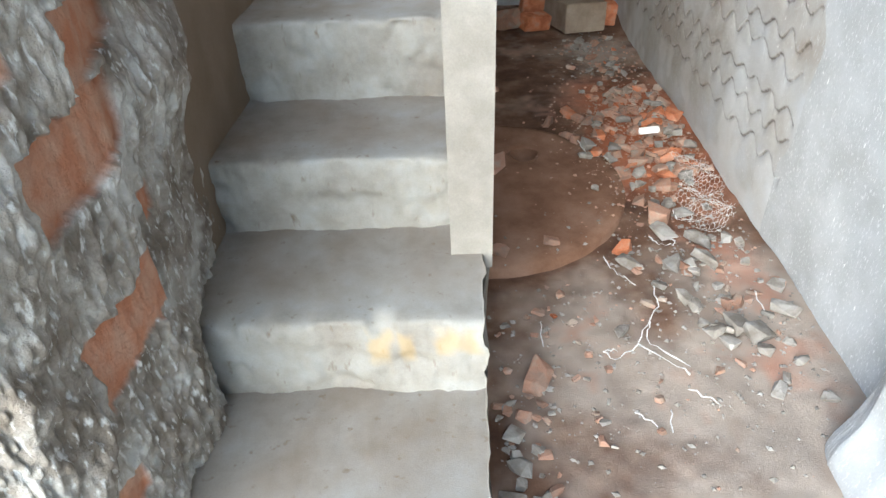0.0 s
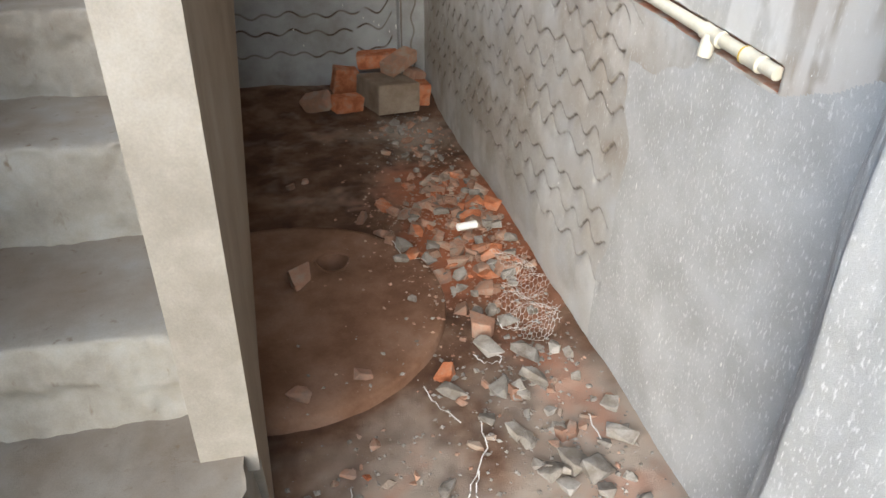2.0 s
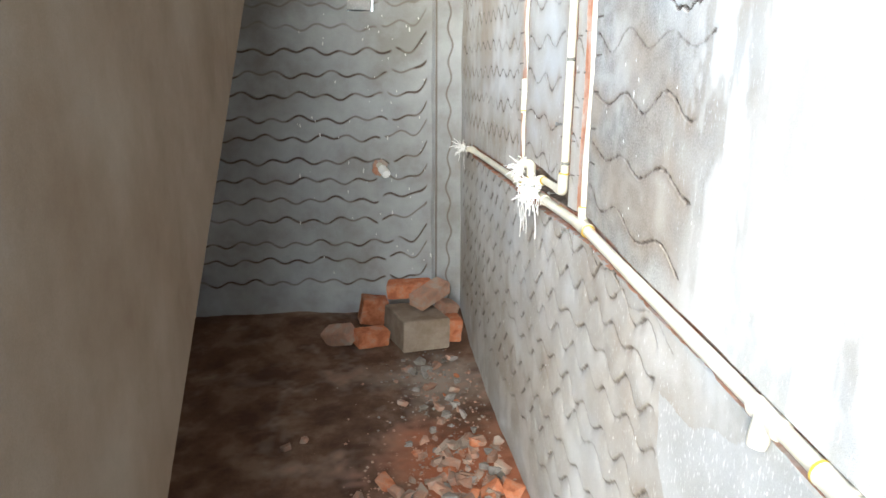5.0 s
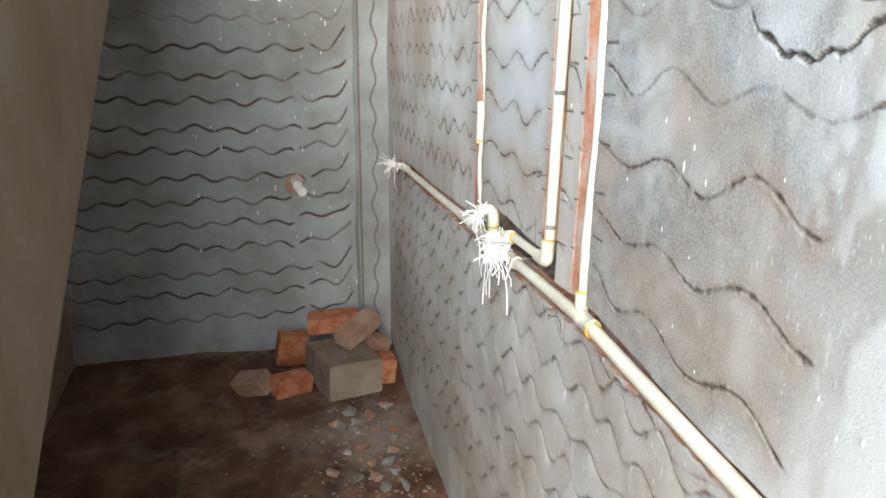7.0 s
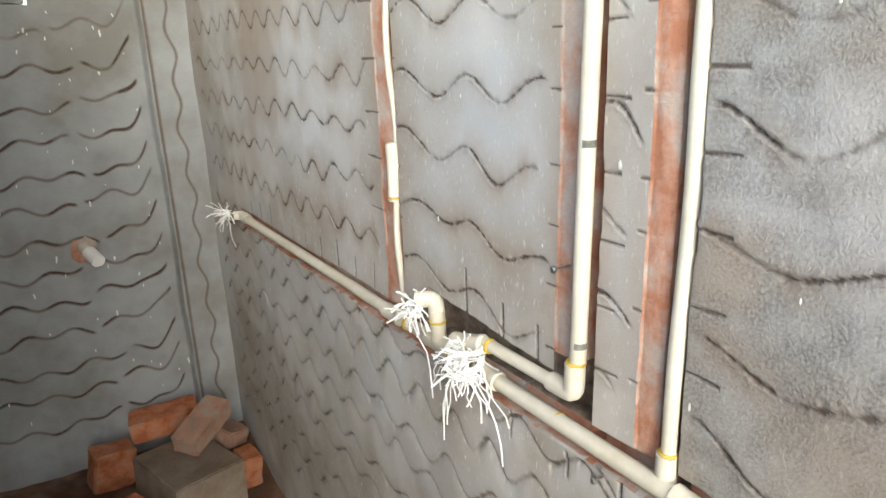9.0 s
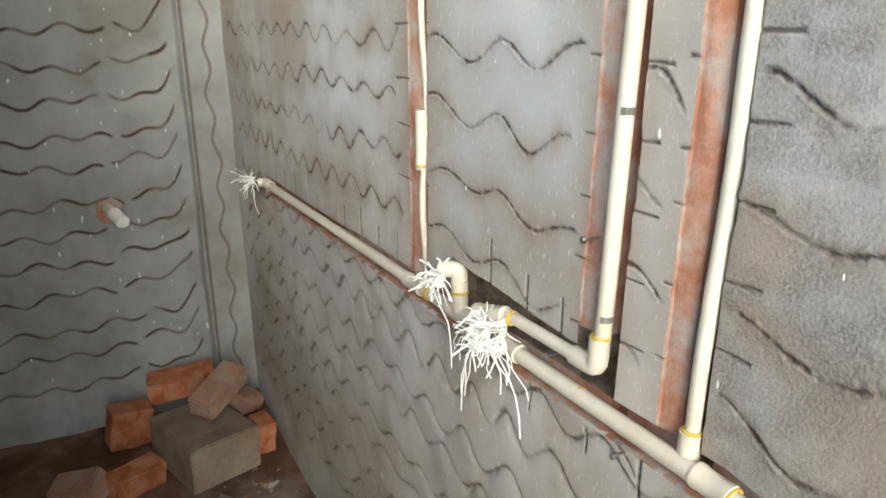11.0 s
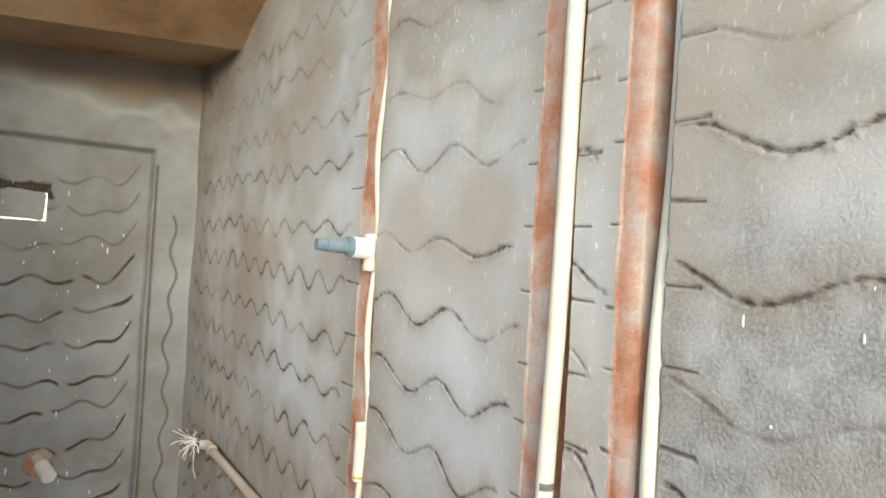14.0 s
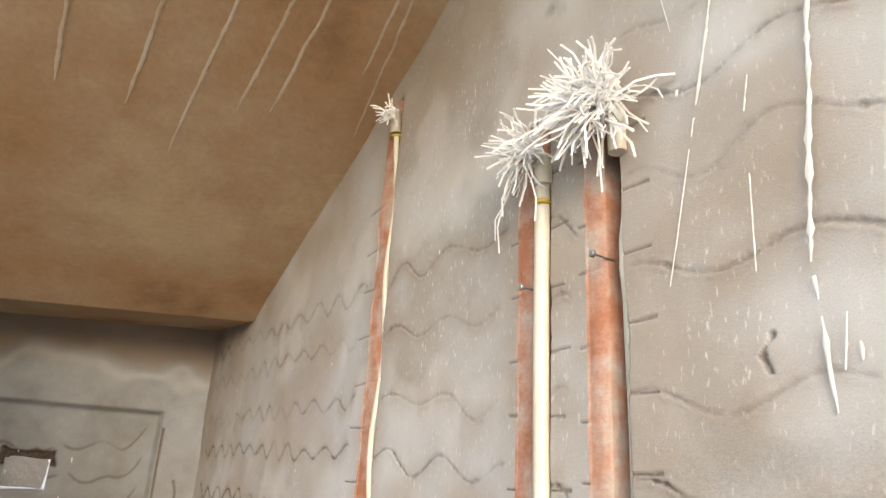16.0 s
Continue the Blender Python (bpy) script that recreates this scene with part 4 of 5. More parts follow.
# print marks on the riser
for z in (1.62, 1.33):
    mark = bmesh.new()
    tube_into(mark, [wp(PX - 0.0003, riser_y(z) + 0.0015 * math.sin(z * 9), z), wp(PX - 0.0003, riser_y(z) + 0.0015 * math.sin(z * 9), z + 0.010)], R2 + 0.0004, 14, False)
    bmesh.ops.delete(mark, geom=[f for f in mark.faces if f.calc_center_median().y > riser_y(z) - 2.67 - 0.004], context="FACES")
    part("print_mark", mark, INK, riser, "faded grey print mark")


# --- wall nails that hold the risers ---
def wall_nail(x, y, z):
    nail = tagged(new("wall_nail"), "dull steel wall nail beside a water pipe", "nail", "nails along the pipes")
    nail.location = (x, y, z)
    tube("shank", [(0.03, 0, 0), (-0.008, 0, 0.001)], 0.0016, STEEL, nail, 8)
    tube("head", [(-0.008, 0, 0.001), (-0.009, 0, 0.001), (-0.013, 0, 0.001), (-0.0145, 0, 0.001)], [0.003, 0.0055, 0.0055, 0.004], STEEL, nail, 10)


for p in ((0.993, 2.866, 1.444), (0.993, 2.845, 2.345), (0.996, 2.695, 2.36), (1.0, 2.78, 1.142), (1.0, 2.94, 1.228)):
    wall_nail(*p)


# --- frayed string at the pipe ends ---
def string_knot(centre, count, spread, hang, seed, knot=0.03, lean=(-1, 0, 0)):
    rng = random.Random(seed)
    thing = tagged(new("string_knot"), "frayed white plastic string wound round a pipe end", "string", "string bundles on the pipes")
    thing.location = centre
    wall = WALL_X - 0.003 - centre[0]

    def strand(pts, radius):
        bm = bmesh.new()
        tube_into(bm, pts, radius, 4)
        part("strand", bm, STRING, thing)
    for i in range(count):
        d = Vector((rng.gauss(0, 1), rng.gauss(0, 1), rng.gauss(0, 0.8))).normalized() + Vector(lean) * 0.55
        if d.x > 0:
            d.x *= -0.4
        n = 4
        length = spread * rng.uniform(0.45, 1.25)
        pts = [Vector((rng.uniform(-1, 0.4), rng.uniform(-1, 1), rng.uniform(-1, 1))) * knot * 0.5]
        for k in range(n):
            d = (d + Vector((rng.gauss(0, 0.22), rng.gauss(0, 0.22), rng.gauss(0, 0.22) - 0.10))).normalized()
            nxt = pts[-1] + d * length / n
            nxt.x = min(nxt.x, wall)
            pts.append(nxt)
        strand(pts, rng.uniform(0.0010, 0.0022))
    for i in range(hang):
        p = Vector((rng.uniform(-0.03, 0), rng.uniform(-0.035, 0.035), -0.005))
        pts = [Vector((0, 0, 0)), p + Vector((-0.02, 0, 0.006))]
        dy = rng.choice((-1, 1, 1)) * rng.uniform(0.01, 0.13)
        length = rng.uniform(0.05, 0.17)
        for k in range(1, 6):
            pts.append(Vector((min(p.x + rng.uniform(-0.006, 0.006), wall), p.y + dy * math.sin(k / 5 * 1.5) + rng.uniform(-0.004, 0.004), p.z - length * (k / 5) ** 1.4)))
        strand(pts, rng.uniform(0.0011, 0.0017))
    bm = bmesh.new()
    turns = [Vector((math.cos(t * 0.9) * knot * 0.62 * rng.uniform(0.85, 1.1) - 0.008, math.sin(t * 0.9) * knot * 0.62, math.sin(t * 0.31) * knot * 0.55)) for t in range(70)]
    tube_into(bm, turns, 0.0021, 4)
    part("winding", bm, STRING, thing)
    return thing


string_knot((0.965, 4.60, 1.20), 34, 0.075, 2, 1, 0.02)
string_knot((0.972, 3.245, 1.265), 46, 0.055, 1, 2, 0.025)
string_knot((0.975, 3.075, 1.222), 80, 0.055, 14, 3, 0.055, (-0.6, 0.1, -0.4))
string_knot((0.985, 3.37, 2.90), 30, 0.05, 1, 4, 0.02)
string_knot((0.975, 2.815, 2.56), 95, 0.07, 4, 5, 0.035)
string_knot((0.968, 2.658, 2.565), 230, 0.085, 3, 6, 0.055, (-0.7, 0.15, 0.15))


# --- stub in the end wall ---
stub = tagged(new("pipe_stub"), "short cream pipe stub in a broken hole in the end wall", "pipe")
stub.location = (0.505, BACK_Y + 0.055, 1.035)
stub.scale = (1.2, 1.2, 1.2)
stub_pipe = tube("pipe", [(0, 0.02, 0), (0.008, -0.015, -0.006), (0.016, -0.04, -0.014)], 0.017, PIPE, stub, 14, cap=False)
tube("collar", [(0.012, -0.024, -0.010), (0.0125, -0.025, -0.0105), (0.034, -0.074, -0.034), (0.0345, -0.075, -0.0345), (0.034, -0.073, -0.034), (0.022, -0.046, -0.020)], [0.017, 0.0225, 0.0225, 0.0165, 0.0155, 0.015], STRING, stub, 16, "white collar with an open end", cap=False)
# dark plug colour replaces the shade the open bore would hold
tube("bore", [(0.0335, -0.071, -0.0335), (0.022, -0.046, -0.020)], [0.0152, 0.0148], HOLE_SHADE, stub_pipe, 14, "inside of the open pipe with its shade painted dark")


# --- bricks stacked in the corner ---
def rough_brick(name, size, m, mat, label, category="brick", seed=0, group="bricks heaped in the corner", worn=0.004, chip=0.0):
    bm = box_bm(-size[0] / 2, size[0] / 2, -size[1] / 2, size[1] / 2, -size[2] / 2, size[2] / 2, 0.006)
    bmesh.ops.subdivide_edges(bm, edges=[e for e in bm.edges if e.calc_length() > 0.03], cuts=4, use_grid_fill=True)
    for v in bm.verts:
        q = v.co * 22 + Vector((seed * 3.1, seed, 0))
        v.co += noise.noise_vector(q) * worn + noise.noise_vector(q * 2.7) * worn * 0.5
        if chip and v.co.x > size[0] * 0.3:
            v.co.x -= chip * max(0, noise.noise(q * 0.4) + 0.3)
    ob = part(name, bm, mat)
    ob.matrix_world = m
    return tagged(ob, label, category, group)


rough_brick("concrete_block", (0.285, 0.37, 0.185), pose(0.700, 4.69, 0.125, -2, 2, 16), BROWN_TOP, "dusty grey-brown block under loose red bricks", "block", 1)
rough_brick("brick", (0.27, 0.13, 0.092), pose(0.675, 4.965, 0.272, 4, -3, -8), BRICK, "loose red brick lying on the dusty block", seed=2)
rough_brick("brick", (0.25, 0.115, 0.085), pose(0.79, 4.77, 0.30, 8, -14, 40), BRICK_DUSTY, "grey-dusted red brick leaning on another brick", seed=3)
rough_brick("brick", (0.08, 0.11, 0.14), pose(0.915, 4.63, 0.13, 6, 3, 10), BRICK, "broken red brick standing against the wall", seed=4)
rough_brick("brick", (0.11, 0.11, 0.07), pose(0.90, 4.80, 0.20, 10, 14, 30), BRICK_DUSTY, "broken dusty brick wedged behind the block", seed=9)
rough_brick("brick", (0.20, 0.10, 0.095), pose(0.43, 4.64, 0.085, 8, 6, 28), BRICK, "half red brick lying tilted beside the block", seed=5)
rough_brick("brick", (0.19, 0.10, 0.10), pose(0.245, 4.66, 0.098, 24, -16, -38), BRICK_DUSTY, "dusty red brick tipped on its edge", seed=6)
rough_brick("brick", (0.16, 0.10, 0.17), pose(0.445, 4.93, 0.15, 5, 10, 10), BRICK, "red brick propped behind the dusty block", seed=7)

# --- cover over the pit, with a finger hole ---
CX, CY, CR, HX, HY = 0.0, 2.50, 0.585, 0.20, 2.76
th = np.linspace(0, 2 * np.pi, 97)
lev = np.array([0, 1, 2, 3, 4, 5, 6, 7, 8, 9, 10, 11, 12, 13, 14.0])


def cover_place(t, s):
    bx, by = CX + CR * np.cos(t), CY + CR * np.sin(t)
    hx, hy = HX + 0.062 * np.cos(t) * (1 + 0.1 * np.sin(3 * t)), HY + 0.07 * np.sin(t)
    f = np.interp(s, [0, 1, 2, 3, 12, 13, 14], [0, 0, 0.0, 0.03, 0.985, 1.0, 1.0])
    x, y = hx + (bx - hx) * f, hy + (by - hy) * f
    z = np.interp(s, [0, 1, 2, 3, 12, 13, 14], [-0.10, 0.0, 0.045, 0.052, 0.050, 0.038, -0.02])
    return x, y, z + 0.005 * value_noise(x, y, 6, 70) * (s > 2) + 0.002 * value_noise(x, y, 24, 71)


cover = tagged(new("pit_cover"), "round earth-stained cement pit cover with a lifting hole", "cover")
slab_part = sheet("slab", th, lev, cover_place, [COVER], None, kind="part")
del slab_part["kind"]
slab_part.parent = cover
tube("hole_lip", [(HX + 0.064 * math.cos(a) * (1 + 0.1 * math.sin(3 * a)), HY + 0.072 * math.sin(a), 0.046) for a in np.linspace(0, 6.2832, 33)], 0.006, COVER, cover, 6, "worn lip of the lifting hole", False)


# --- rubble ---
def chunk_mesh(name, seed, mat, flat=0.55):
    rng = random.Random(seed)
    bm = bmesh.new()
    for sx in (-1, 1):
        for sy in (-1, 1):
            for sz in (-1, 1):
                bm.verts.new((sx * rng.uniform(0.10, 0.52), sy * rng.uniform(0.08, 0.45), sz * rng.uniform(0.18, 0.5) * flat))
    for i in range(4):
        bm.verts.new((rng.uniform(-0.55, 0.55), rng.uniform(-0.42, 0.42), rng.uniform(-0.5, 0.5) * flat))
    res = bmesh.ops.convex_hull(bm, input=bm.verts[:])
    bmesh.ops.delete(bm, geom=[v for v in bm.verts if not v.link_faces], context="VERTS")
    bmesh.ops.bevel(bm, geom=bm.edges[:], offset=0.018, segments=1, affect="EDGES")
    me = bpy.data.meshes.new(name)
    bm.to_mesh(me)
    bm.free()
    me.materials.append(mat)
    return me


RED_BITS = [chunk_mesh("brick_fragment", 20 + i, BRICK if i % 3 == 0 else BRICK_DUSTY) for i in range(8)]
GREY_BITS = [chunk_mesh("cement_fragment", 40 + i, CEMENT_BIT) for i in range(8)]
DARK_BITS = [chunk_mesh("brick_fragment", 60 + i, BRICK_DUSTY) for i in range(5)]
rng = random.Random(4)


def ground_at(x, y):
    z = float(floor_z(np.array([x]), np.array([y]))[0])
    if math.hypot(x - CX, y - CY) < CR:
        z = max(z, 0.052)
    return z


def bit(kind, x, y, size, flat=1.0):
    me = rng.choice({"red": RED_BITS, "grey": GREY_BITS, "dark": DARK_BITS}[kind])
    ob = new("cement_fragment" if kind == "grey" else "brick_fragment", me)
    tilt = rng.uniform(-22, 22)
    ob.matrix_world = pose(x, y, ground_at(x, y) + size * 0.17, tilt, rng.uniform(-22, 22), rng.uniform(0, 360)) @ Matrix.Diagonal((size * rng.uniform(0.75, 1.2), size * rng.uniform(0.6, 1.1), size * flat * rng.uniform(0.65, 1.1), 1))
    label = {"red": "broken red brick fragment lying in the rubble", "grey": "grey cement fragment lying on the dirt floor", "dark": "dust-covered brick fragment on the dirt floor"}[kind]
    return tagged(ob, label, "rubble", "rubble on the floor")


for x, y, size in ((0.618, 3.474, 0.07), (0.603, 3.161, 0.10), (0.441, 3.028, 0.10), (0.579, 3.027, 0.09), (0.65, 2.883, 0.09), (0.828, 2.949, 0.11), (0.95, 3.12, 0.10), (0.865, 3.137, 0.10), (0.807, 3.12, 0.09),
                   (0.60, 2.598, 0.10), (0.772, 2.563, 0.10), (0.669, 2.269, 0.12), (0.502, 2.063, 0.09), (0.565, 1.769, 0.035), (0.16, 1.732, 0.045), (0.21, 1.71, 0.03), (0.123, 3.664, 0.05), (0.88, 4.2, 0.05)):
    bit("red", x, y, size)
for x, y, size in ((0.78, 2.297, 0.10), (0.657, 2.154, 0.11), (0.789, 2.109, 0.12), (0.773, 1.978, 0.10), (0.645, 1.952, 0.10), (0.499, 1.971, 0.10), (0.701, 1.928, 0.07), (0.568, 1.835, 0.09), (0.663, 1.737, 0.06),
                   (0.766, 1.643, 0.10), (0.814, 1.603, 0.12), (0.707, 1.635, 0.08), (0.922, 1.693, 0.09), (0.727, 4.318, 0.07), (0.833, 3.893, 0.05), (0.403, 1.624, 0.08), (0.91, 1.35, 0.07), (0.83, 1.43, 0.05)):
    bit("grey", x, y, size, 0.8)
for x, y, size in ((0.242, 2.055, 0.06), (0.065, 2.629, 0.12), (0.052, 3.609, 0.06), (0.365, 3.198, 0.09), (0.561, 3.176, 0.10), (0.12, 1.43, 0.12), (0.08, 1.30, 0.06), (0.06, 2.0, 0.09)):
    bit("dark", x, y, size)
for _ in range(120):
    x, y = rng.gauss(0.78, 0.14), rng.gauss(2.85, 0.25)
    if 0.42 < x < 0.97:
        bit(rng.choice(("red", "dark", "red", "dark", "grey")), x, y, rng.uniform(0.035, 0.098))
for _ in range(75):
    x, y = rng.gauss(0.80, 0.11), rng.gauss(3.38, 0.2)
    if 0.45 < x < 0.97:
        bit(rng.choice(("red", "dark", "dark", "grey")), x, y, rng.uniform(0.03, 0.085))
for _ in range(70):
    x, y = rng.gauss(0.76, 0.13), rng.gauss(1.95, 0.28)
    if 0.4 < x < 0.96 and y > 1.25:
        bit(rng.choice(("grey", "grey", "dark")), x, y, rng.uniform(0.025, 0.075))
for _ in range(45):
    x, y = rng.gauss(0.76, 0.12), rng.gauss(4.1, 0.28)
    if 0.4 < x < 0.96 and y < 4.5:
        bit(rng.choice(("grey", "grey", "dark", "red")), x, y, rng.uniform(0.025, 0.08))
for x, y, size in ((0.03, 1.05, 0.11), (0.06, 1.14, 0.10), (0.05, 1.24, 0.09), (0.02, 0.94, 0.13), (0.10, 1.0, 0.09), (0.11, 1.19, 0.06), (0.04, 1.34, 0.07)):
    bit("grey", x, y, size * 0.75, 0.9)
for _ in range(35):
    bit(rng.choice(("dark", "grey", "dark")), rng.uniform(0.0, 0.5), rng.uniform(1.2, 2.0), rng.uniform(0.015, 0.04))

# fine grit
for _ in range(28):
    bit(rng.choice(("grey", "dark")), abs(rng.gauss(0.05, 0.05)) + 0.01, rng.uniform(0.95, 1.45), rng.uniform(0.015, 0.05))
grit = {"brick_grit": [BRICK_DUSTY, []], "cement_grit": [CEMENT_BIT, []]}
shapes = [[Vector((rng.uniform(-0.5, 0.5), rng.uniform(-0.5, 0.5), rng.uniform(-0.3, 0.3))) for _ in range(6)] for _ in range(6)]
OCTA = ((0, 2, 4), (2, 1, 4), (1, 3, 4), (3, 0, 4), (2, 0, 5), (1, 2, 5), (3, 1, 5), (0, 3, 5))
for name, spots in (("brick_grit", ((0.78, 0.17, 2.95, 0.4, 2400), (0.5, 0.3, 2.6, 0.8, 250), (0.75, 0.15, 4.1, 0.3, 200))), ("cement_grit", ((0.75, 0.17, 1.85, 0.35, 900), (0.85, 0.08, 2.6, 0.7, 250), (0.2, 0.14, 1.5, 0.3, 260), (0.77, 0.13, 4.15, 0.3, 400), (0.5, 0.3, 1.4, 0.25, 220)))):
    verts, faces = [], []
    for mx, sx, my, sy, count in spots:
        for _ in range(count):
            x, y = rng.gauss(mx, sx), rng.gauss(my, sy)
            if not (0.0 < x < 0.985 and 1.0 < y < 4.9):
                continue
            r, a = 0.002 + 0.011 * rng.random() ** 3, rng.uniform(0, 6.28)
            z = ground_at(x, y) + r * 0.3
            base_i = len(verts)
            for q in ((1, 0, 0), (-1, 0, 0), (0, 0.8, 0), (0, -0.8, 0), (0, 0, 0.6), (0, 0, -0.6)):
                j = [c * r * rng.uniform(0.6, 1.2) for c in q]
                verts.append((x + j[0] * math.cos(a) - j[1] * math.sin(a), y + j[0] * math.sin(a) + j[1] * math.cos(a), z + j[2]))
            faces += [tuple(base_i + k for k in f) for f in OCTA]
    tagged(mesh_object(name, verts, faces, [grit[name][0]]), "scattered small grit over the dirt floor", "grit", kind="stuff")


# --- plastic strips, pipe offcut, wire netting ---
def plastic_strip(points, width=0.0034):
    bm = bmesh.new()
    pts = []
    for a, b in zip(points, points[1:]):
        for k in range(4):
            t = k / 4
            pts.append((a[0] + (b[0] - a[0]) * t, a[1] + (b[1] - a[1]) * t))
    pts.append(points[-1])
    lift = [0.006 + 0.012 * abs(math.sin(i * 1.7 + points[0][0] * 40)) for i in range(len(pts))]
    rows = []
    for i, (x, y) in enumerate(pts):
        x0, y0 = pts[max(i - 1, 0)]
        x1, y1 = pts[min(i + 1, len(pts) - 1)]
        d = Vector((x1 - x0, y1 - y0, 0)).normalized()
        side = Vector((-d.y, d.x, 0.5 * math.sin(i * 0.9))).normalized() * width / 2
        c = Vector((x + 0.003 * math.sin(i * 2.1), y, ground_at(x, y) + lift[i]))
        rows.append([bm.verts.new(c + side), bm.verts.new(c - side), bm.verts.new(c - side + Vector((0, 0, 0.0012))), bm.verts.new(c + side + Vector((0, 0, 0.0012)))])
    for a, b in zip(rows, rows[1:]):
        for k in range(4):
            bm.faces.new((a[k], a[(k + 1) % 4], b[(k + 1) % 4], b[k]))
    bm.faces.new(rows[0])
    bm.faces.new(rows[-1])
    bmesh.ops.recalc_face_normals(bm, faces=bm.faces)
    tagged(part("plastic_strip", bm, STRIP, smooth=False), "curled white plastic packing strip on the dirt floor", "strip", "plastic strips on the floor")


for pts in (((0.451, 2.851), (0.468, 2.733), (0.559, 2.67)), ((0.42, 2.013), (0.438, 1.933), (0.496, 1.832)), ((0.551, 1.85), (0.542, 1.731), (0.47, 1.62), (0.442, 1.562), (0.36, 1.505), (0.337, 1.541), (0.379, 1.55)),
            ((0.442, 1.562), (0.50, 1.505), (0.565, 1.443)), ((0.50, 1.66), (0.47, 1.58), (0.52, 1.52), (0.57, 1.47)), ((0.542, 1.39), (0.609, 1.337)), ((0.378, 1.312), (0.426, 1.263)), ((0.477, 1.32), (0.458, 1.238)),
            ((0.607, 2.13), (0.63, 2.085), (0.686, 2.08), (0.70, 2.11), (0.66, 2.13)), ((0.741, 2.305), (0.75, 2.25), (0.80, 2.25), (0.809, 2.291)), ((0.864, 1.815), (0.859, 1.685)), ((0.163, 1.68), (0.158, 1.564))):
    plastic_strip(pts)

off = tagged(new("pipe_offcut"), "short white plastic pipe offcut lying on brick rubble", "pipe offcut")
off.matrix_world = pose(0.756, 2.812, 0.125, 0, 0, 10)
tube("pipe", [(-0.042, 0, 0), (0.042, 0, 0)], 0.0155, STRING, off, 16, cap=False)
tube("bore", [(-0.0415, 0, 0), (0.0415, 0, 0)], 0.0125, STRING, off, 16, cap=False)
tube("end_rim", [(0.042, 0, 0), (0.0425, 0, 0)], [0.0155, 0.0125], STRING, off, 16, cap=False)
tube("end_rim", [(-0.0425, 0, 0), (-0.042, 0, 0)], [0.0125, 0.0155], STRING, off, 16, cap=False)

bm = bmesh.new()
cell = 0.016
for i in range(15):
    for j in range(37):
        x, y = 0.755 + (i + 0.5 * (j % 2)) * cell, 2.165 + j * cell * 0.86
        if x > 0.965 + 0.012 * math.sin(j * 0.7) - 0.0011 * max(0, 12 - j) ** 1.6 or x < 0.80 - 0.035 * math.sin(j * 0.16) + 0.004 * math.sin(j * 1.3):
            continue

        def net(px, py):
            return Vector((px + 0.006 * math.sin(py * 60), py + 0.005 * math.sin(px * 70), ground_at(px, py) + 0.035 + 0.022 * math.sin(px * 33 + py * 21) + 0.012 * math.sin(py * 80)))
        for (ax, ay), (bx, by) in (((0, 0.3), (0, -0.3)), ((0, 0.3), (0.5, 0.56)), ((0, 0.3), (-0.5, 0.56))):
            tube_into(bm, [net(x + ax * cell, y + ay * cell), net(x + bx * cell, y + by * cell)], 0.0008, 3, False)
tagged(part("wire_netting", bm, material("galvanised_wire", [(0.42, 0.39, 0.36), (0.55, 0.52, 0.49)], 0.5, 80, 200, 0, metal=0.5)), "crumpled hexagonal galvanised wire netting by the wall", "wire netting")

# --- vent: a brick left in the hole, behind the wall's face ---
rough_brick("vent_brick", (0.146, 0.10, 0.107), pose(0.4055, 5.160, 2.0045, 0, 3.5, 0), PATCH, "grey mortar-covered brick stuck inside the vent hole", seed=8, group="loose bricks")


# --- whitewash splashes ---
def splashes(name, entries, label, runs=(), uneven=0.75, mat=WHITEWASH):
    """Flat drops: (centre, along, across, normal); runs: (start, end, across, normal) with a wandering edge."""
    bm = bmesh.new()
    for i, (a, b, w, n) in enumerate(runs):
        a, b, w, n = Vector(a), Vector(b), Vector(w), Vector(n)
        count = max(8, int((b - a).length / 0.008))
        last = None
        for k in range(count + 1):
            t = k / count
            wide = (0.55 + uneven * noise.noise(Vector((i * 3.1, k * 0.75, 0.5)))) * min(1, 6 * (1 - t) + 0.15)
            if wide < 0.12:
                last = None
                continue
            c = a + (b - a) * t + w * 0.5 * noise.noise(Vector((i * 5.7, k * 0.12, 3)))
            row = [bm.verts.new(c - w * wide), bm.verts.new(c + n * 0.0012), bm.verts.new(c + w * wide * (0.8 + 0.4 * noise.noise(Vector((k * 0.5, i, 9)))))]
            if last:
                for j in range(2):
                    bm.faces.new((last[j], last[j + 1], row[j + 1], row[j]))
            last = row
    for c, u, w, n in entries:
        c, u, w, n = Vector(c), Vector(u), Vector(w), Vector(n)
        top = []
        for k in range(9):
            a = 6.2832 * k / 9
            r = rng.uniform(0.75, 1.15)
            top.append(bm.verts.new(c + u * math.cos(a) * r + w * math.sin(a) * r))
        mid = bm.verts.new(c + n * 0.0016)
        for k in range(9):
            bm.faces.new((top[k], top[(k + 1) % 9], mid))
    tagged(part(name, bm, mat, smooth=True), label, "paint splash", kind="stuff")


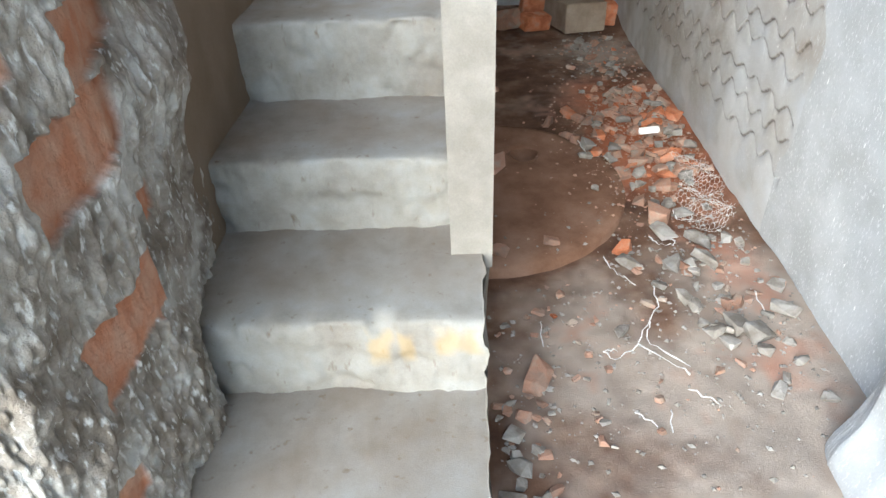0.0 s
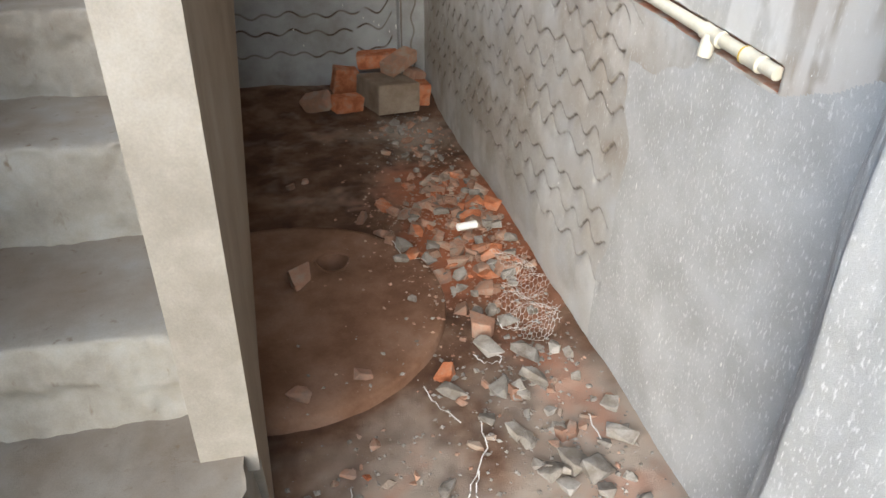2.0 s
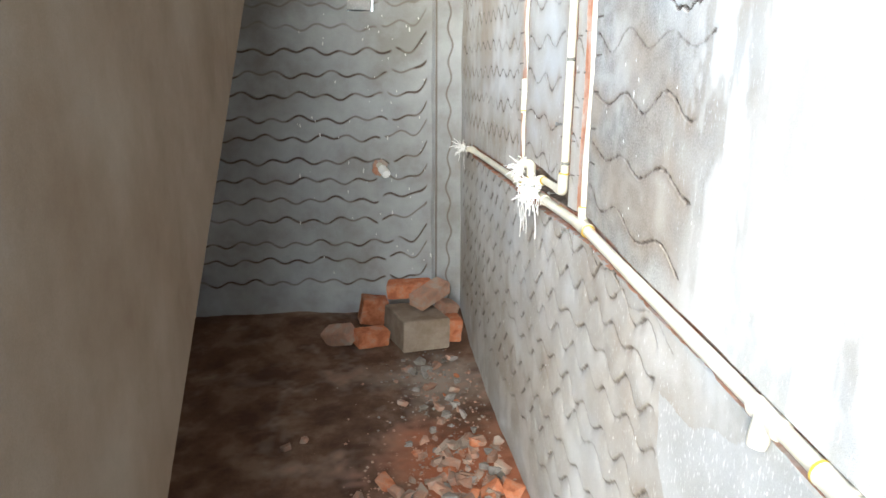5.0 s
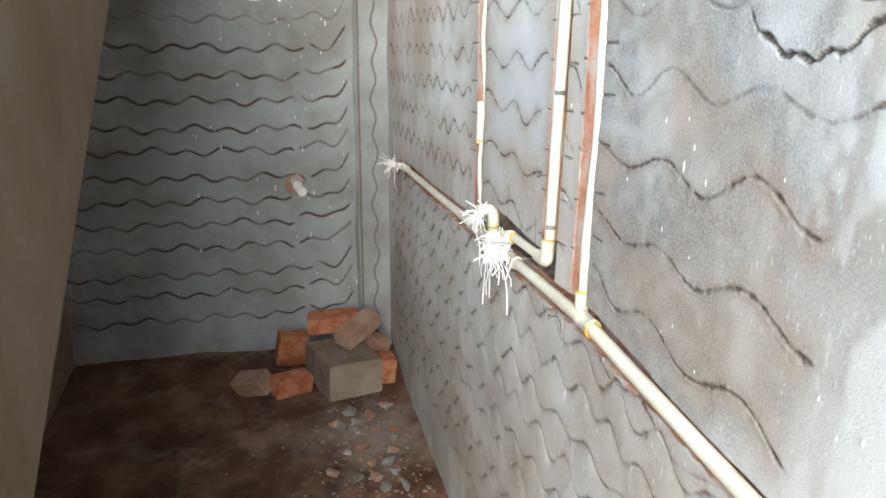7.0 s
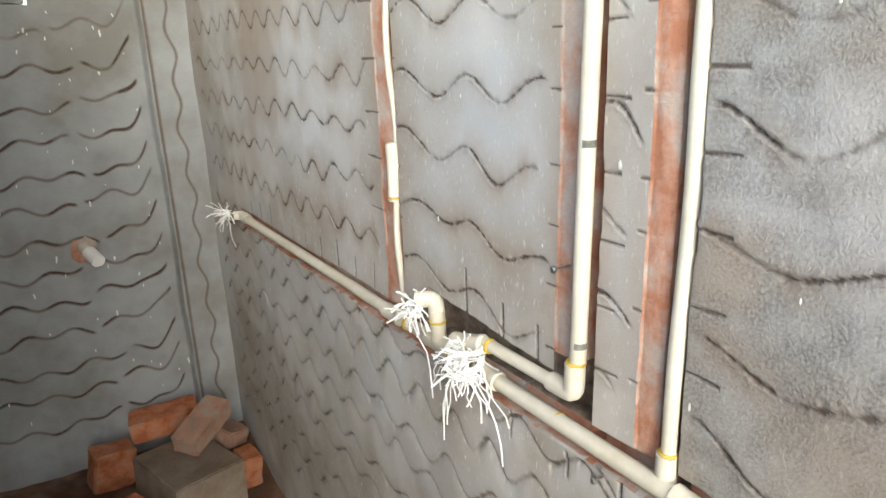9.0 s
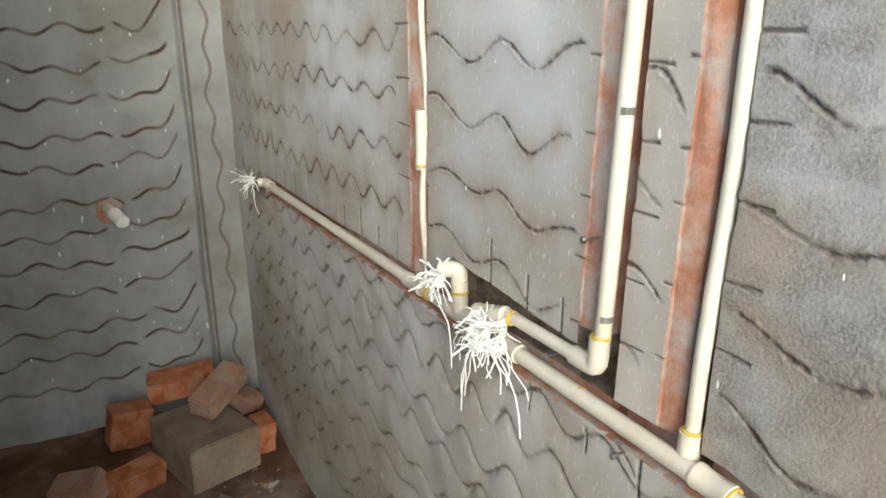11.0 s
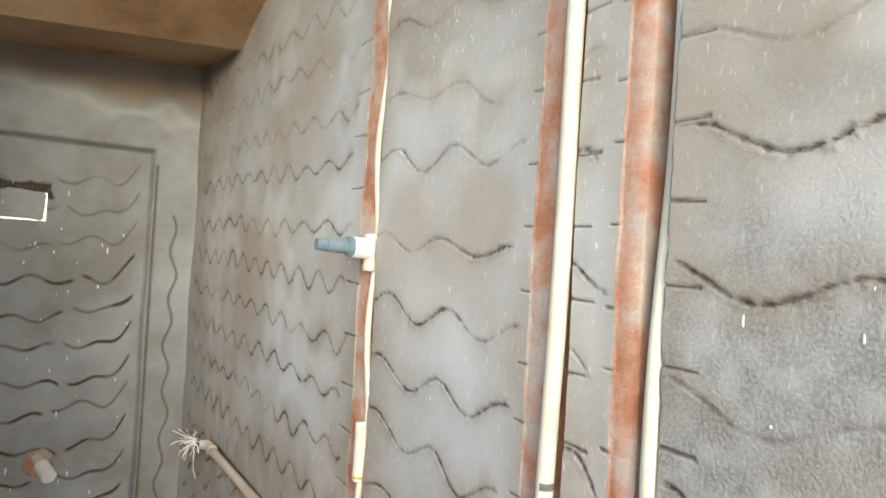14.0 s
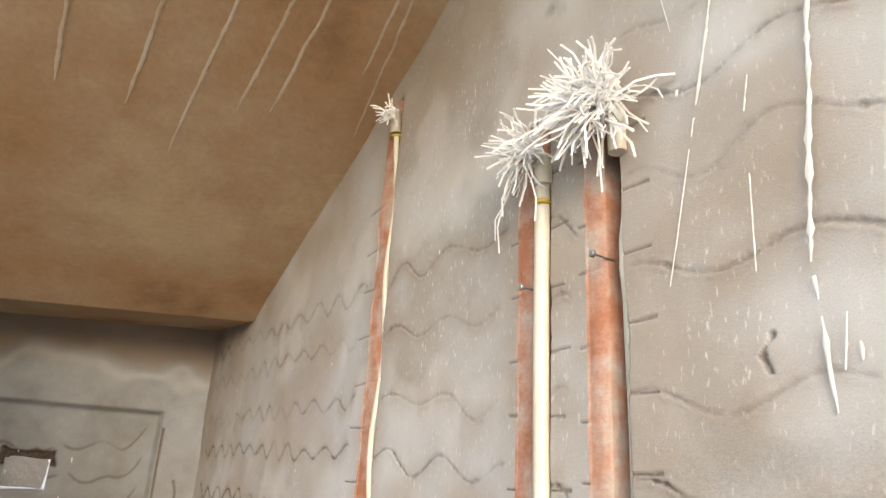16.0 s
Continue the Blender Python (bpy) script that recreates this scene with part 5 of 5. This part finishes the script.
drops = []
for _ in range(150):
    y, z = 1.45 + 3.4 * rng.random() ** 1.5, rng.uniform(0.15, 2.7)
    s = 0.0014 + 0.0022 * rng.random() ** 3
    if any(c[0] - 0.01 < y < c[1] + 0.01 for c in CHASES):
        continue
    drops.append(((WALL_X - 0.0035, y, z), (0, 0, s * rng.uniform(1.2, 4.5)), (0, s, 0), (-1, 0, 0)))
runs = []
for y0, z0, y1, z1, w in ((2.49, 2.68, 2.545, 2.46, 0.009), (2.545, 2.46, 2.588, 2.288, 0.003), (2.378, 2.60, 2.418, 2.276, 0.013), (2.416, 2.27, 2.41, 2.14, 0.009), (2.572, 2.70, 2.56, 2.64, 0.003), (2.46, 2.52, 2.47, 2.47, 0.004),
                          (2.47, 2.40, 2.475, 2.28, 0.003), (2.39, 2.23, 2.40, 2.17, 0.004)):
    runs.append(((WALL_X - 0.0045, y0, z0), (WALL_X - 0.0045, y1, z1), (0, w * 0.48, 0), (-1, 0, 0)))
splashes("whitewash_splashes", drops, "white lime splashes and drips on the grey plaster", runs)
drops = []
for _ in range(70):
    x, z = rng.uniform(0.0, 0.83), rng.uniform(0.35, 2.1)
    s = 0.002 + 0.003 * rng.random() ** 2
    drops.append(((x, BACK_Y + 0.049, z), (s * rng.uniform(-0.5, 0.5), 0, s * rng.uniform(1.5, 4)), (s, 0, 0), (0, -1, 0)))
splashes("whitewash_splashes", drops, "white lime splashes on the end wall")
runs = []
for (xa, ya), (xb, yb) in (((0.273, 3.648), (0.271, 3.3)), ((0.422, 3.664), (0.445, 3.3)), ((0.543, 3.794), (0.59, 3.2)), ((0.664, 3.615), (0.70, 3.15)), ((0.743, 3.592), (0.77, 3.1)), ((0.915, 3.416), (0.89, 3.1)), ((0.978, 3.601), (0.92, 3.1))):
    runs.append(((xb, yb, SOFFIT_Z + SOFFIT_SLOPE * (SOFFIT_Y - yb) + droop(xb) - 0.004), (xa, ya, SOFFIT_Z + SOFFIT_SLOPE * (SOFFIT_Y - ya) + droop(xa) - 0.004), (0.0085, 0, 0), (0, -0.4, -0.9)))
splashes("whitewash_runs", [], "pale runs of lime on the brown soffit", runs, 0.25, LIME_RUN)
